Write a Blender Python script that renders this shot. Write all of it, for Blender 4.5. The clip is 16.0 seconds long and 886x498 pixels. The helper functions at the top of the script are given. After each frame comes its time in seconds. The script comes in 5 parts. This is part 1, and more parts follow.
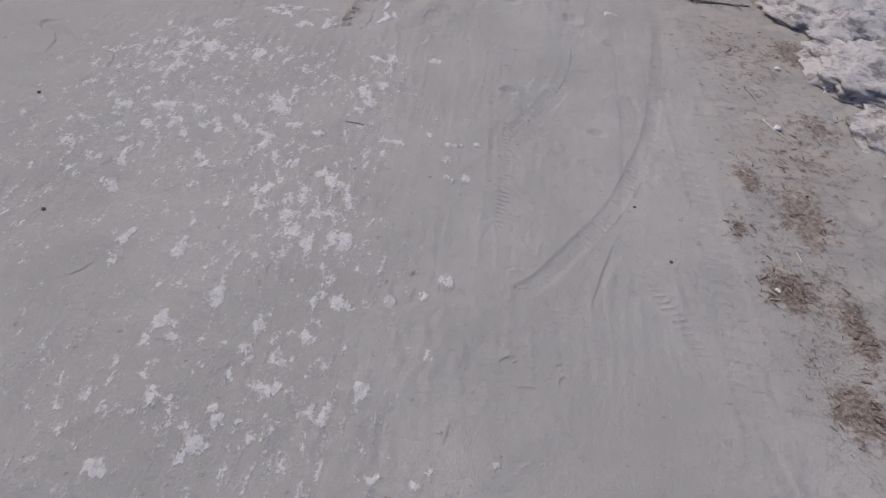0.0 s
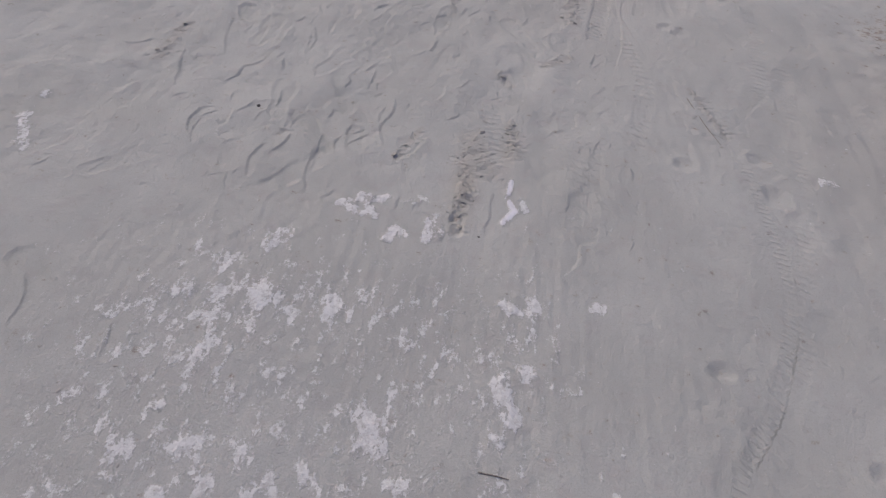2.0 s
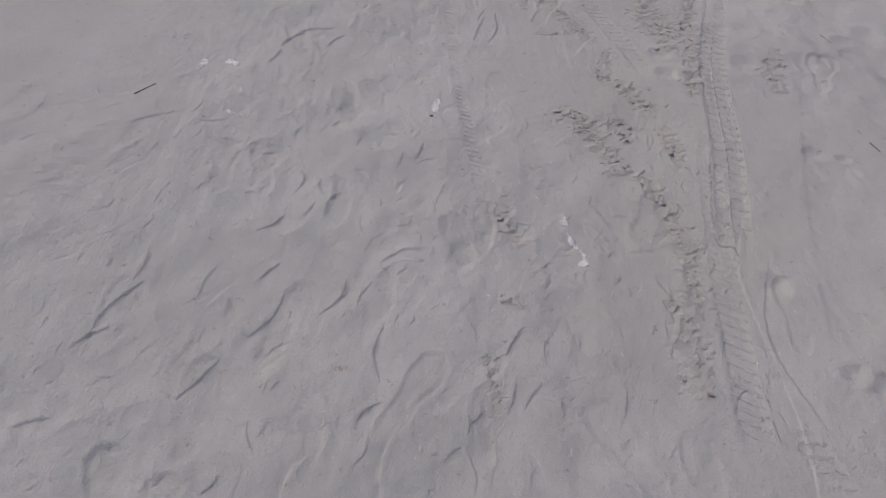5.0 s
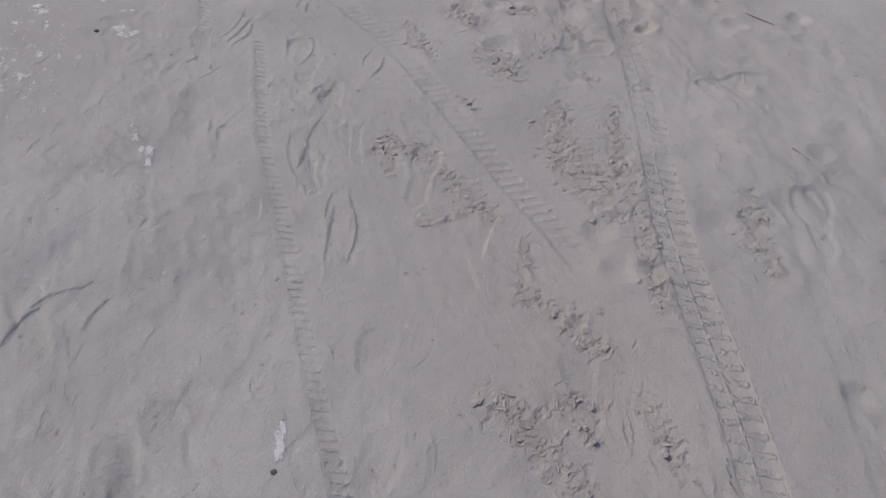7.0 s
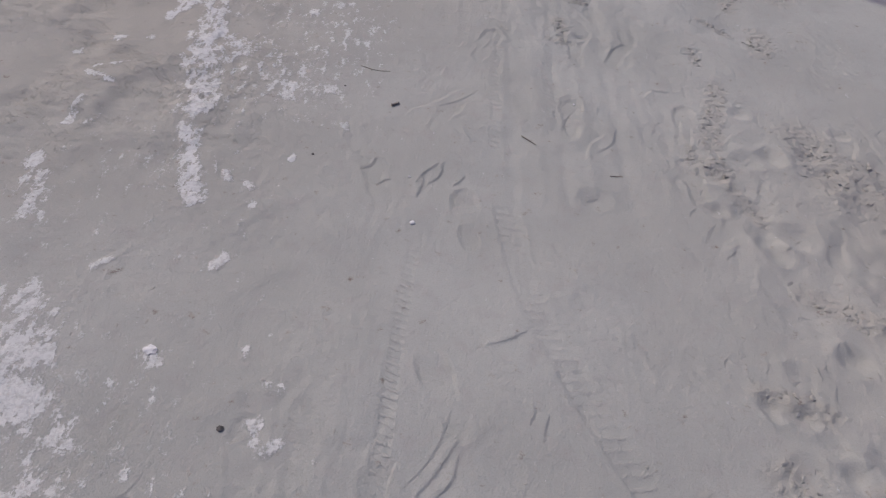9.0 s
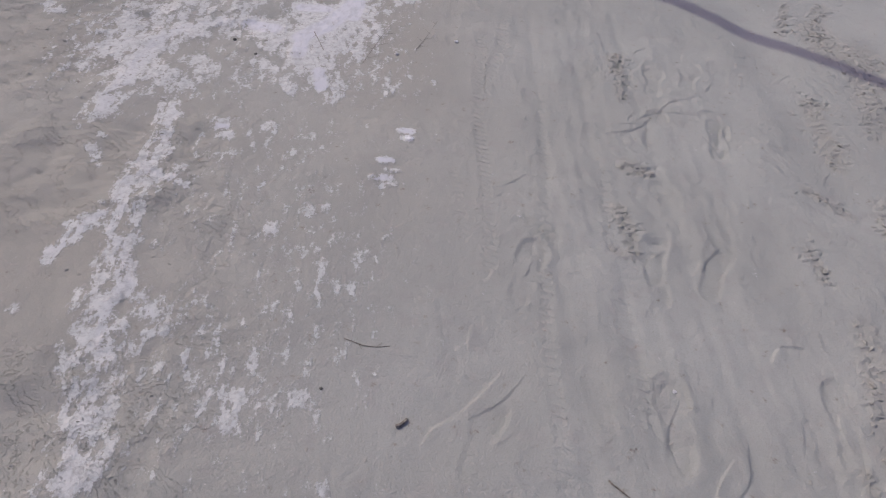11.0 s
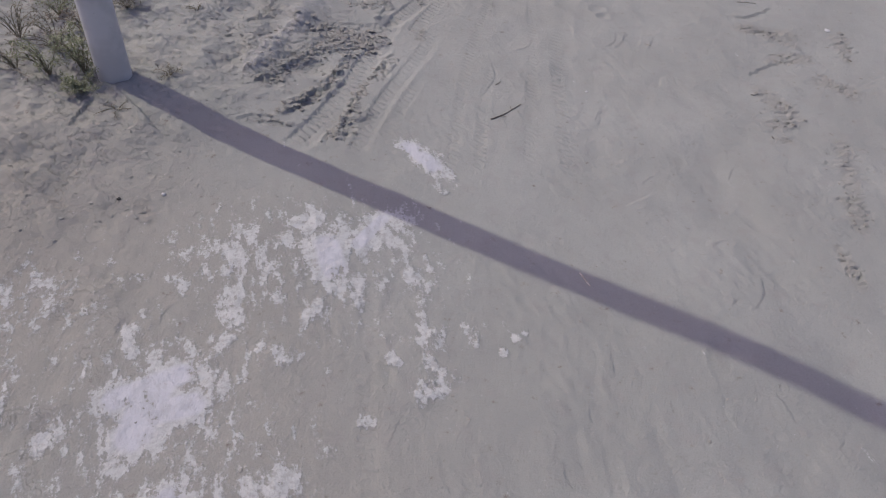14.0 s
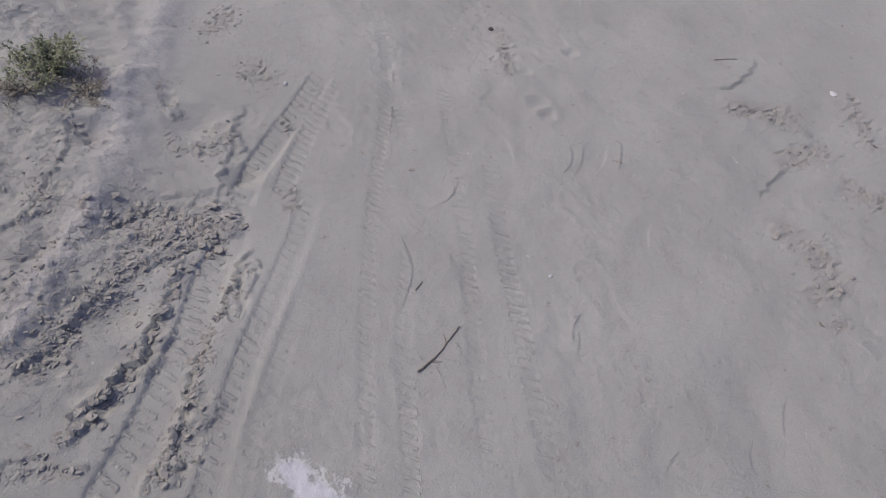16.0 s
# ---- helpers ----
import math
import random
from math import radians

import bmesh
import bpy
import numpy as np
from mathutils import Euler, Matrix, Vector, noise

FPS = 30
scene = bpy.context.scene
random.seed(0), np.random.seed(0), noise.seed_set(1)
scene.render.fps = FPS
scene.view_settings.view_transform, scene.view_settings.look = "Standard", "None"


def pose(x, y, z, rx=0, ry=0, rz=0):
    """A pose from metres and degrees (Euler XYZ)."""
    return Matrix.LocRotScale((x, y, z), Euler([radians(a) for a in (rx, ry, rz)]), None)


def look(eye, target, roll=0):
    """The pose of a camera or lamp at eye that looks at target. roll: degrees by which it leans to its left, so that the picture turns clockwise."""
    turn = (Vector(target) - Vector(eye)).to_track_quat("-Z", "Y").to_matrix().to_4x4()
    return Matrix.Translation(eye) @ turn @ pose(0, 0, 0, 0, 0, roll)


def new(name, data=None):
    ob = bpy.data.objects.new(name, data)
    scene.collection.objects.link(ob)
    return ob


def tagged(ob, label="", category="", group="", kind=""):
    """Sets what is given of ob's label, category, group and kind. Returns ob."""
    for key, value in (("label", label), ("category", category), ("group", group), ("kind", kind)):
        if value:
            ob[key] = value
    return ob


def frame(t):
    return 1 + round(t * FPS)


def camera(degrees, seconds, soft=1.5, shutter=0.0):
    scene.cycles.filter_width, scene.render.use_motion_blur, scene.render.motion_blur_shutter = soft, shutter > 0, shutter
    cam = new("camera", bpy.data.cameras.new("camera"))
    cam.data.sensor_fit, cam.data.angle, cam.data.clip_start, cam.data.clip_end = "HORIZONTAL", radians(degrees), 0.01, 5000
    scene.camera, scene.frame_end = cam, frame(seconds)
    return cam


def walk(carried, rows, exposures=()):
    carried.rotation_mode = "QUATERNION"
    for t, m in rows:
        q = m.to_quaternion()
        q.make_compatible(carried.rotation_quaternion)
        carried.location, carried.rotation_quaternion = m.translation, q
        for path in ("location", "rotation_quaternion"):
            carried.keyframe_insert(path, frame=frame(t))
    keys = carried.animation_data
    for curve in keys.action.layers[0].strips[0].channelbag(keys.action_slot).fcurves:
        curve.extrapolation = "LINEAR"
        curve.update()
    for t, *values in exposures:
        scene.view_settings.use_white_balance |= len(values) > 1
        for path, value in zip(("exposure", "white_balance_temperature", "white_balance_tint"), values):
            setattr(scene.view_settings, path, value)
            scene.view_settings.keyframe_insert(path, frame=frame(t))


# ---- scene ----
cam = camera(66.8, 16.0, soft=1.15)
PATH = [
    (0, (0.012, 0.002, 1.519), (0.052, 1.436, 0.125), 8.4),
    (0.5, (-0.106, 0.355, 1.499), (-0.153, 1.794, 0.111), 5.4),
    (1, (-0.186, 0.736, 1.508), (-0.306, 2.136, 0.085), 5.6),
    (1.5, (-0.358, 1.083, 1.531), (-0.368, 2.478, 0.098), 8.3),
    (2, (-0.485, 1.467, 1.51), (-0.543, 2.85, 0.066), 6.3),
    (2.5, (-0.594, 1.766, 1.532), (-0.693, 3.154, 0.095), 7.1),
    (3, (-0.736, 2.09, 1.564), (-0.766, 3.493, 0.139), 6.4),
    (3.5, (-0.791, 2.438, 1.527), (-0.761, 3.834, 0.096), 4.9),
    (3.7, (-0.8, 2.593, 1.539), (-0.768, 3.975, 0.093), 5.2),
    (5.8, (-0.958, 4.082, 1.496), (-0.708, 5.422, 0.032), 5.0),
    (6, (-0.923, 4.21, 1.507), (-0.616, 5.515, 0.023), 4.5),
    (6.5, (-0.798, 4.6, 1.474), (-0.445, 5.877, -0.024), 3.1),
    (7, (-0.724, 5.002, 1.466), (-0.337, 6.261, -0.039), 5.3),
    (7.5, (-0.772, 5.399, 1.505), (-0.374, 6.704, 0.043), 6.5),
    (8, (-0.789, 5.866, 1.489), (-0.517, 7.207, 0.03), 6.4),
    (8.1, (-0.811, 5.94, 1.497), (-0.565, 7.283, 0.035), 6.9),
    (8.2, (-0.833, 6.033, 1.504), (-0.643, 7.387, 0.045), 7.8),
    (10.3, (-1.139, 7.591, 1.517), (-1.082, 9.016, 0.115), 7.3),
    (10.5, (-1.151, 7.713, 1.526), (-1.038, 9.133, 0.122), 7.5),
    (11, (-1.138, 8.134, 1.495), (-0.987, 9.534, 0.075), 6.9),
    (11.5, (-1.149, 8.513, 1.529), (-1.023, 9.892, 0.086), 8.3),
    (12, (-1.15, 8.936, 1.555), (-0.981, 10.321, 0.122), 5.5),
    (12.5, (-1.07, 9.351, 1.531), (-0.78, 10.686, 0.07), 6.5),
    (13, (-1.114, 9.765, 1.547), (-0.762, 11.109, 0.109), 10.4),
    (13.5, (-1.097, 10.101, 1.569), (-0.694, 11.446, 0.144), 8.0),
    (13.8, (-1.032, 10.371, 1.584), (-0.597, 11.704, 0.159), 6.7),
    (14, (-1.018, 10.531, 1.596), (-0.577, 11.87, 0.177), 7.2),
    (14.5, (-1.012, 10.921, 1.614), (-0.49, 12.216, 0.181), 10.5),
    (15, (-0.921, 11.205, 1.612), (-0.321, 12.457, 0.172), 8.4),
    (15.5, (-0.733, 11.559, 1.586), (-0.143, 12.769, 0.106), 6.6),
    (16, (-0.571, 11.951, 1.582), (0.058, 13.081, 0.057), 8.0),
]
walk(cam, [(t, look(eye, aim, roll)) for t, eye, aim, roll in PATH], [(0, 0.07, 6500, 11), (11.5, 0.07, 6500, 11), (12.8, -0.01, 6500, 11), (13.5, -0.02, 6500, 11), (14.0, 0.02, 6500, 11), (16, 0.11, 6500, 11)])
# ---- sky and sun ----
SUN_ELEVATION = radians(48)
SUN_WAY = Vector((-0.7645, 0.6446, 0)).normalized()
world = bpy.data.worlds.new("sky")
scene.world = world
world.use_nodes = True
sky = world.node_tree.nodes.new("ShaderNodeTexSky")
sky.sky_type, sky.sun_disc = "NISHITA", False
sky.dust_density, sky.ozone_density = 2.5, 1.5
sky.sun_elevation, sky.sun_rotation = SUN_ELEVATION, math.atan2(SUN_WAY.x, SUN_WAY.y)
sky_tint = world.node_tree.nodes.new("ShaderNodeMixRGB")
sky_tint.blend_type = "MULTIPLY"
sky_tint.inputs[0].default_value, sky_tint.inputs[2].default_value = 1.0, (1.08, 0.92, 1.04, 1.0)
world.node_tree.links.new(sky.outputs[0], sky_tint.inputs[1])
world.node_tree.links.new(sky_tint.outputs[0], world.node_tree.nodes["Background"].inputs[0])
world.node_tree.nodes["Background"].inputs[1].default_value = 0.15
sun = new("sun", bpy.data.lights.new("sun", "SUN"))
sun.data.energy, sun.data.angle, sun.data.color = 2.2, radians(0.53), (0.98, 1.0, 0.83)
sun.matrix_world = look(SUN_WAY * math.cos(SUN_ELEVATION) * 20 + Vector((0, 0, 20 * math.sin(SUN_ELEVATION))), (0, 0, 0))


# ---- materials ----
class Nodes:
    """A short way to write node trees."""

    def __init__(self, name, rough=0.9):
        self.mat = bpy.data.materials.new(name)
        self.mat.use_nodes = True
        self.tree = self.mat.node_tree
        self.bsdf = self.tree.nodes["Principled BSDF"]
        self.bsdf.inputs["Roughness"].default_value = rough
        self.bsdf.inputs["Specular IOR Level"].default_value = 0.2
        self.place = self.add("ShaderNodeNewGeometry").outputs["Position"]

    def add(self, kind, **settings):
        node = self.tree.nodes.new(kind)
        for key, value in settings.items():
            if key == "operation":
                node.operation = value
            elif key == "blend":
                node.blend_type = value
        return node

    def feed(self, socket, value):
        if isinstance(value, bpy.types.NodeSocket):
            self.tree.links.new(value, socket)
        else:
            socket.default_value = value

    def noise(self, scale, detail=4, rough=0.55, vector=None):
        n = self.add("ShaderNodeTexNoise")
        self.feed(n.inputs["Vector"], vector or self.place)
        n.inputs["Scale"].default_value, n.inputs["Detail"].default_value, n.inputs["Roughness"].default_value = scale, detail, rough
        return n.outputs[0]

    def stretched(self, x, y, z=1.0):
        n = self.add("ShaderNodeVectorMath", operation="MULTIPLY")
        self.feed(n.inputs[0], self.place)
        n.inputs[1].default_value = (x, y, z)
        return n.outputs[0]

    def ramp(self, value, low, high):
        n = self.add("ShaderNodeMapRange")
        n.interpolation_type = "SMOOTHSTEP"
        self.feed(n.inputs["Value"], value)
        n.inputs["From Min"].default_value, n.inputs["From Max"].default_value = low, high
        return n.outputs[0]

    def math(self, operation, a, b):
        n = self.add("ShaderNodeMath", operation=operation)
        self.feed(n.inputs[0], a), self.feed(n.inputs[1], b)
        return n.outputs[0]

    def mix(self, factor, a, b, blend="MIX"):
        n = self.add("ShaderNodeMixRGB", blend=blend)
        self.feed(n.inputs[0], factor), self.feed(n.inputs[1], a), self.feed(n.inputs[2], b)
        return n.outputs[0]

    def attribute(self, name):
        n = self.add("ShaderNodeAttribute")
        n.attribute_name = name
        return n.outputs["Fac"]

    def random(self):
        return self.add("ShaderNodeObjectInfo").outputs["Random"]

    def island(self):
        return self.tree.nodes["Geometry"].outputs["Random Per Island"]

    def bump(self, height, strength, distance, normal=None):
        n = self.add("ShaderNodeBump")
        n.inputs["Strength"].default_value, n.inputs["Distance"].default_value = strength, distance
        self.feed(n.inputs["Height"], height)
        if normal:
            self.feed(n.inputs["Normal"], normal)
        return n.outputs[0]

    def colour(self, value):
        self.feed(self.bsdf.inputs["Base Color"], value)

    def normal(self, value):
        self.feed(self.bsdf.inputs["Normal"], value)


def rgb(r, g, b):
    return (r, g, b, 1.0)


SAND, SAND_WARM, SAND_PALE = rgb(0.274, 0.270, 0.250), rgb(0.276, 0.248, 0.212), rgb(0.308, 0.304, 0.283)


def ground_material():
    m = Nodes("dusty_sand", 0.97)
    crust, litter, warm, loose, pale = (m.attribute(a) for a in ("crust", "litter", "warm", "loose", "pale"))
    grain = m.noise(420, 3, 0.6)
    fine = m.noise(90, 5, 0.6)
    middle = m.noise(14, 5, 0.55)
    broad = m.noise(1.7, 4, 0.5)
    col = m.mix(m.ramp(broad, 0.35, 0.68), SAND, SAND_PALE)
    col = m.mix(warm, col, SAND_WARM)
    col = m.mix(m.math("MULTIPLY", m.ramp(middle, 0.5, 0.72), 0.35), col, rgb(0.255, 0.236, 0.226))
    col = m.mix(m.math("MULTIPLY", loose, 0.26), col, rgb(0.238, 0.214, 0.184))
    col = m.mix(m.math("MULTIPLY", m.ramp(grain, 0.60, 0.74), 0.6), col, rgb(0.17, 0.155, 0.135))
    col = m.mix(m.math("MULTIPLY", m.ramp(fine, 0.66, 0.74), 0.4), col, rgb(0.43, 0.41, 0.38))
    col = m.mix(m.math("MULTIPLY", m.ramp(m.noise(210, 5, 0.7), 0.46, 0.66), 0.35), col, rgb(0.235, 0.220, 0.198))
    col = m.mix(m.math("MULTIPLY", pale, m.ramp(fine, 0.3, 0.75)), col, rgb(0.36, 0.346, 0.338))
    col = m.mix(m.math("MULTIPLY", m.ramp(m.noise(150, 2, 0.5), 0.755, 0.785), 0.7), col, rgb(0.48, 0.465, 0.45))
    brown = m.mix(m.ramp(m.noise(60, 4), 0.4, 0.6), rgb(0.150, 0.122, 0.102), rgb(0.235, 0.200, 0.172))
    col = m.mix(m.ramp(m.math("ADD", litter, m.math("MULTIPLY", m.math("SUBTRACT", m.noise(22, 6, 0.7), 0.5), 2.4)), 0.25, 0.6), col, brown)
    # pale lime crust: solid flakes with ragged edges, and a thin mottled film round them
    coast, crumb = m.noise(22, 9, 0.64, m.stretched(1.3, 0.62)), m.noise(85, 6, 0.7)
    lime = m.math("ADD", m.math("ADD", m.math("MULTIPLY", m.math("SUBTRACT", coast, 0.2917), 2.4), m.math("MULTIPLY", m.math("SUBTRACT", crumb, 0.5), 0.9)), m.math("ADD", m.math("MULTIPLY", crust, 0.55), m.attribute("zone")))
    film = m.ramp(lime, 0.50, 0.76)
    sheet = m.ramp(lime, 0.68, 0.78)
    col = m.mix(m.math("MULTIPLY", film, 0.55), col, m.mix(m.ramp(crumb, 0.4, 0.6), rgb(0.335, 0.322, 0.300), rgb(0.43, 0.418, 0.40)))
    flake = m.mix(m.ramp(m.noise(50, 7, 0.75), 0.36, 0.56), rgb(0.352, 0.340, 0.323), rgb(0.470, 0.458, 0.444))
    m.colour(m.mix(sheet, col, m.mix(m.ramp(crust, 0.62, 0.9), flake, m.mix(m.ramp(coast, 0.42, 0.55), rgb(0.425, 0.412, 0.425), rgb(0.475, 0.462, 0.484)))))
    relief = m.bump(m.noise(200, 5, 0.75), 0.8, 0.0035)
    relief = m.bump(m.noise(34, 6, 0.6), 0.27, 0.010, relief)
    flakes = m.ramp(m.math("ADD", m.noise(17, 8, 0.72), m.math("MULTIPLY", m.math("SUBTRACT", broad, 0.5), 0.5)), 0.49, 0.56)
    relief = m.bump(flakes, 0.25, 0.003, relief)
    edge = m.ramp(m.math("ADD", m.attribute("side"), m.math("MULTIPLY", m.math("SUBTRACT", m.noise(60, 3, 0.6), 0.5), 0.012)), -0.003, 0.003)
    edge = m.math("MULTIPLY", m.math("SUBTRACT", edge, 0.5), m.math("ADD", m.math("MINIMUM", m.attribute("scuff"), 0.24), m.math("MAXIMUM", m.math("SUBTRACT", m.attribute("scuff"), 1.0), 0.0)))
    relief = m.bump(edge, 1.0, 0.0055, relief)
    # tyre treads: slanted bars between two thin rails, shifted by half a step across the middle on block treads
    across, halves = m.attribute("tread_across"), m.attribute("tread_halves")
    turn = m.math("FRACT", m.math("ADD", m.attribute("tread_along"), m.math("MULTIPLY", m.math("GREATER_THAN", across, -0.12), m.math("MULTIPLY", halves, 0.5))), 0.0)
    bar = m.math("MULTIPLY", m.math("ABSOLUTE", m.math("SUBTRACT", turn, 0.5), 0.0), 2.0)
    bar = m.ramp(m.math("ADD", bar, m.math("MULTIPLY", m.math("SUBTRACT", fine, 0.5), 1.1)), 0.50, 0.85)
    bar = m.math("MULTIPLY", bar, m.ramp(m.math("ABSOLUTE", across, 0.0), 0.98, 0.86))
    rail = m.ramp(m.math("ABSOLUTE", m.math("SUBTRACT", m.math("ABSOLUTE", across, 0.0), 1.02), 0.0), 0.12, 0.02)
    seam = m.math("MULTIPLY", halves, m.ramp(m.math("ABSOLUTE", m.math("ADD", across, 0.12), 0.0), 0.10, 0.03))
    tread = m.math("MAXIMUM", m.math("MAXIMUM", bar, m.math("MULTIPLY", rail, 0.22)), m.math("MULTIPLY", seam, 0.8))
    relief = m.bump(m.math("MULTIPLY", m.math("MULTIPLY", tread, m.ramp(m.noise(28, 4, 0.6), 0.32, 0.60)), m.attribute("tread_depth")), 0.75, 0.0029, relief)
    plate = m.math("ADD", m.attribute("plate"), m.math("MULTIPLY", m.math("SUBTRACT", m.noise(110, 5, 0.65), 0.5), 2.2))
    broken = None
    for k in (-1, 0, 1):
        rise = m.ramp(plate, k - 0.08, k + 0.08)
        broken = rise if broken is None else m.math("ADD", broken, rise)
    relief = m.bump(m.math("MULTIPLY", m.math("SUBTRACT", broken, 1.5), m.attribute("broken")), 0.8, 0.0045, relief)
    relief = m.bump(m.math("MULTIPLY", film, m.noise(48, 8, 0.7)), 0.42, 0.006, relief)
    m.normal(m.bump(sheet, 0.3, 0.003, relief))
    return m.mat


def mottled(name, dark, light, scale=40, rough=0.9, bump=0.4, distance=0.004, by="place"):
    m = Nodes(name, rough)
    mottle = m.ramp(m.noise(scale, 6, 0.62), 0.34, 0.66)
    col = m.mix(mottle, dark, light)
    vary = m.random() if by == "object" else m.island() if by == "island" else m.noise(scale / 9, 3)
    col = m.mix(m.math("MULTIPLY", vary, 0.4), col, rgb(*(0.72 * c for c in dark[:3])))
    m.colour(col)
    m.normal(m.bump(m.noise(scale * 2.5, 5, 0.6), bump, distance))
    return m.mat


def stone_material():
    m = Nodes("pale_mortar_rock", 0.93)
    big, mid = m.noise(9, 9, 0.7), m.noise(30, 8, 0.7)
    col = m.mix(m.ramp(big, 0.36, 0.52), rgb(0.16, 0.152, 0.145), rgb(0.43, 0.415, 0.40))
    col = m.mix(m.ramp(mid, 0.5, 0.7), col, rgb(0.30, 0.285, 0.28))
    m.colour(col)
    m.normal(m.bump(mid, 0.8, 0.03, m.bump(m.noise(110, 4), 0.4, 0.004)))
    return m.mat


def pole_material():
    m = Nodes("whitewashed_concrete", 0.75)
    col = m.mix(m.ramp(m.noise(9, 5), 0.35, 0.65), rgb(0.41, 0.395, 0.385), rgb(0.49, 0.475, 0.465))
    col = m.mix(m.ramp(m.noise(46, 5, 0.7), 0.66, 0.74), col, rgb(0.30, 0.285, 0.28))
    m.colour(col)
    m.normal(m.bump(m.noise(120, 4), 0.25, 0.002))
    return m.mat


def leaf_material(name, dark, light):
    m = Nodes(name, 0.7)
    m.colour(m.mix(m.island(), dark, light))
    return m.mat


GROUND = ground_material()
CLOD = mottled("dry_soil_clod", rgb(0.255, 0.238, 0.212), rgb(0.325, 0.31, 0.283), 70, 0.97, 0.5, 0.003, "island")
STONE = stone_material()
PEBBLE = mottled("pale_pebble", rgb(0.40, 0.38, 0.37), rgb(0.62, 0.60, 0.60), 60, 0.85, 0.3, 0.002, "object")
DARK_PEBBLE = mottled("dark_pebble", rgb(0.045, 0.042, 0.040), rgb(0.11, 0.10, 0.092), 60, 0.85, 0.3, 0.002, "object")
POLE = pole_material()
BARK = mottled("grey_brown_bark", rgb(0.112, 0.096, 0.083), rgb(0.285, 0.247, 0.210), 130, 0.9, 0.5, 0.002, "object")
STRAW = mottled("bleached_straw", rgb(0.36, 0.32, 0.26), rgb(0.55, 0.50, 0.43), 90, 0.8, 0.2, 0.001, "object")
CHIPS = mottled("brown_bark_litter", rgb(0.095, 0.075, 0.062), rgb(0.29, 0.235, 0.19), 90, 0.9, 0.3, 0.001, "island")
GREEN = leaf_material("dusty_green_leaf", rgb(0.115, 0.128, 0.070), rgb(0.25, 0.255, 0.165))
GREY_LEAF = leaf_material("dry_grey_leaf", rgb(0.12, 0.108, 0.085), rgb(0.27, 0.245, 0.20))
STEM = mottled("weed_stem", rgb(0.12, 0.105, 0.07), rgb(0.24, 0.21, 0.15), 90, 0.85, 0.2, 0.001, "object")


# ---- the lie of the ground ----
def steps(*spans):
    """Lines of a grid: (from, to, step) spans, and wider and wider steps out to the horizon."""
    inner = [np.arange(a, b - s / 3, s) for a, b, s in spans]
    low, high = spans[0][0], spans[-1][1]
    far = 0.05 * 1.55 ** np.arange(1, 21)
    return np.concatenate([low - np.cumsum(far)[::-1], *inner, [high], high + np.cumsum(far)])


XS = steps((-3.2, -1.95, 0.018), (-1.95, 1.05, 0.0073), (1.05, 2.9, 0.016))
YS = steps((0.45, 15.0, 0.0073))
X, Y = np.meshgrid(XS, YS)
DETAIL = np.clip(1.4 - np.maximum(np.abs(X + 0.15) - 3.2, np.abs(Y - 7.7) - 7.4), 0, 1)


def lattice(i, j, seed):
    h = (i.astype(np.int64) * 374761393 + j.astype(np.int64) * 668265263 + seed * 2147483647) & 0xFFFFFFFF
    h = ((h ^ (h >> 13)) * 1274126177) & 0xFFFFFFFF
    return ((h ^ (h >> 16)) & 0xFFFF) / 65535.0


def smooth_noise(x, y, size, seed, octaves=1):
    """Layered value noise of about unit spread round nought."""
    total, weight = 0.0, 0.0
    for k in range(octaves):
        u, v = x / size * 2 ** k + 17.3 * k, y / size * 2 ** k + 5.1 * k
        i, j = np.floor(u), np.floor(v)
        fu, fv = u - i, v - j
        fu, fv = fu * fu * (3 - 2 * fu), fv * fv * (3 - 2 * fv)
        a = lattice(i, j, seed + k) * (1 - fu) + lattice(i + 1, j, seed + k) * fu
        b = lattice(i, j + 1, seed + k) * (1 - fu) + lattice(i + 1, j + 1, seed + k) * fu
        total = total + (a * (1 - fv) + b * fv - 0.5) * 0.55 ** k
        weight += 0.55 ** (2 * k)
    return total / (0.21 * math.sqrt(weight))


def ease(v):
    v = np.clip(v, 0, 1)
    return v * v * (3 - 2 * v)


def bank(x, y):
    """The ground rises towards the foot of the pole."""
    return 0.085 * ease((0.78 * y - 0.62 * x - 10.36) / 0.95) * ease((-0.35 - x) / 0.9)


H = bank(X, Y) + DETAIL * (0.005 * smooth_noise(X, Y, 0.9, 3, 2) + 0.0022 * smooth_noise(X, Y, 0.22, 9, 2))
STREAK = smooth_noise(X + 0.03 * smooth_noise(X, Y, 1.3, 15), Y / 9, 0.022, 17, 2) * np.clip(smooth_noise(X * 2, Y, 0.7, 19) + 0.4, 0, 1.6)
WRINKLE = smooth_noise(X * 1.3 + 0.2 * Y, Y * 0.8, 0.034, 23, 2) * np.clip(smooth_noise(X, Y, 0.3, 25, 2) + 0.2, 0, 1.5)
H += DETAIL * (0.00035 * (1 - 0.7 * ease((Y - 10.6) / 0.6)) * STREAK + 0.0006 * WRINKLE)
CRUST, LITTER, WARM, LOOSE, ROUGH, COARSE, PALE, SCUFF, SIDE, TREAD, ALONG, HALVES = (np.zeros(X.shape) for _ in range(12))
ACROSS = np.full(X.shape, 2.0)


def window(x0, x1, y0, y1):
    return (slice(*np.searchsorted(YS, (y0, y1))), slice(*np.searchsorted(XS, (x0, x1))))


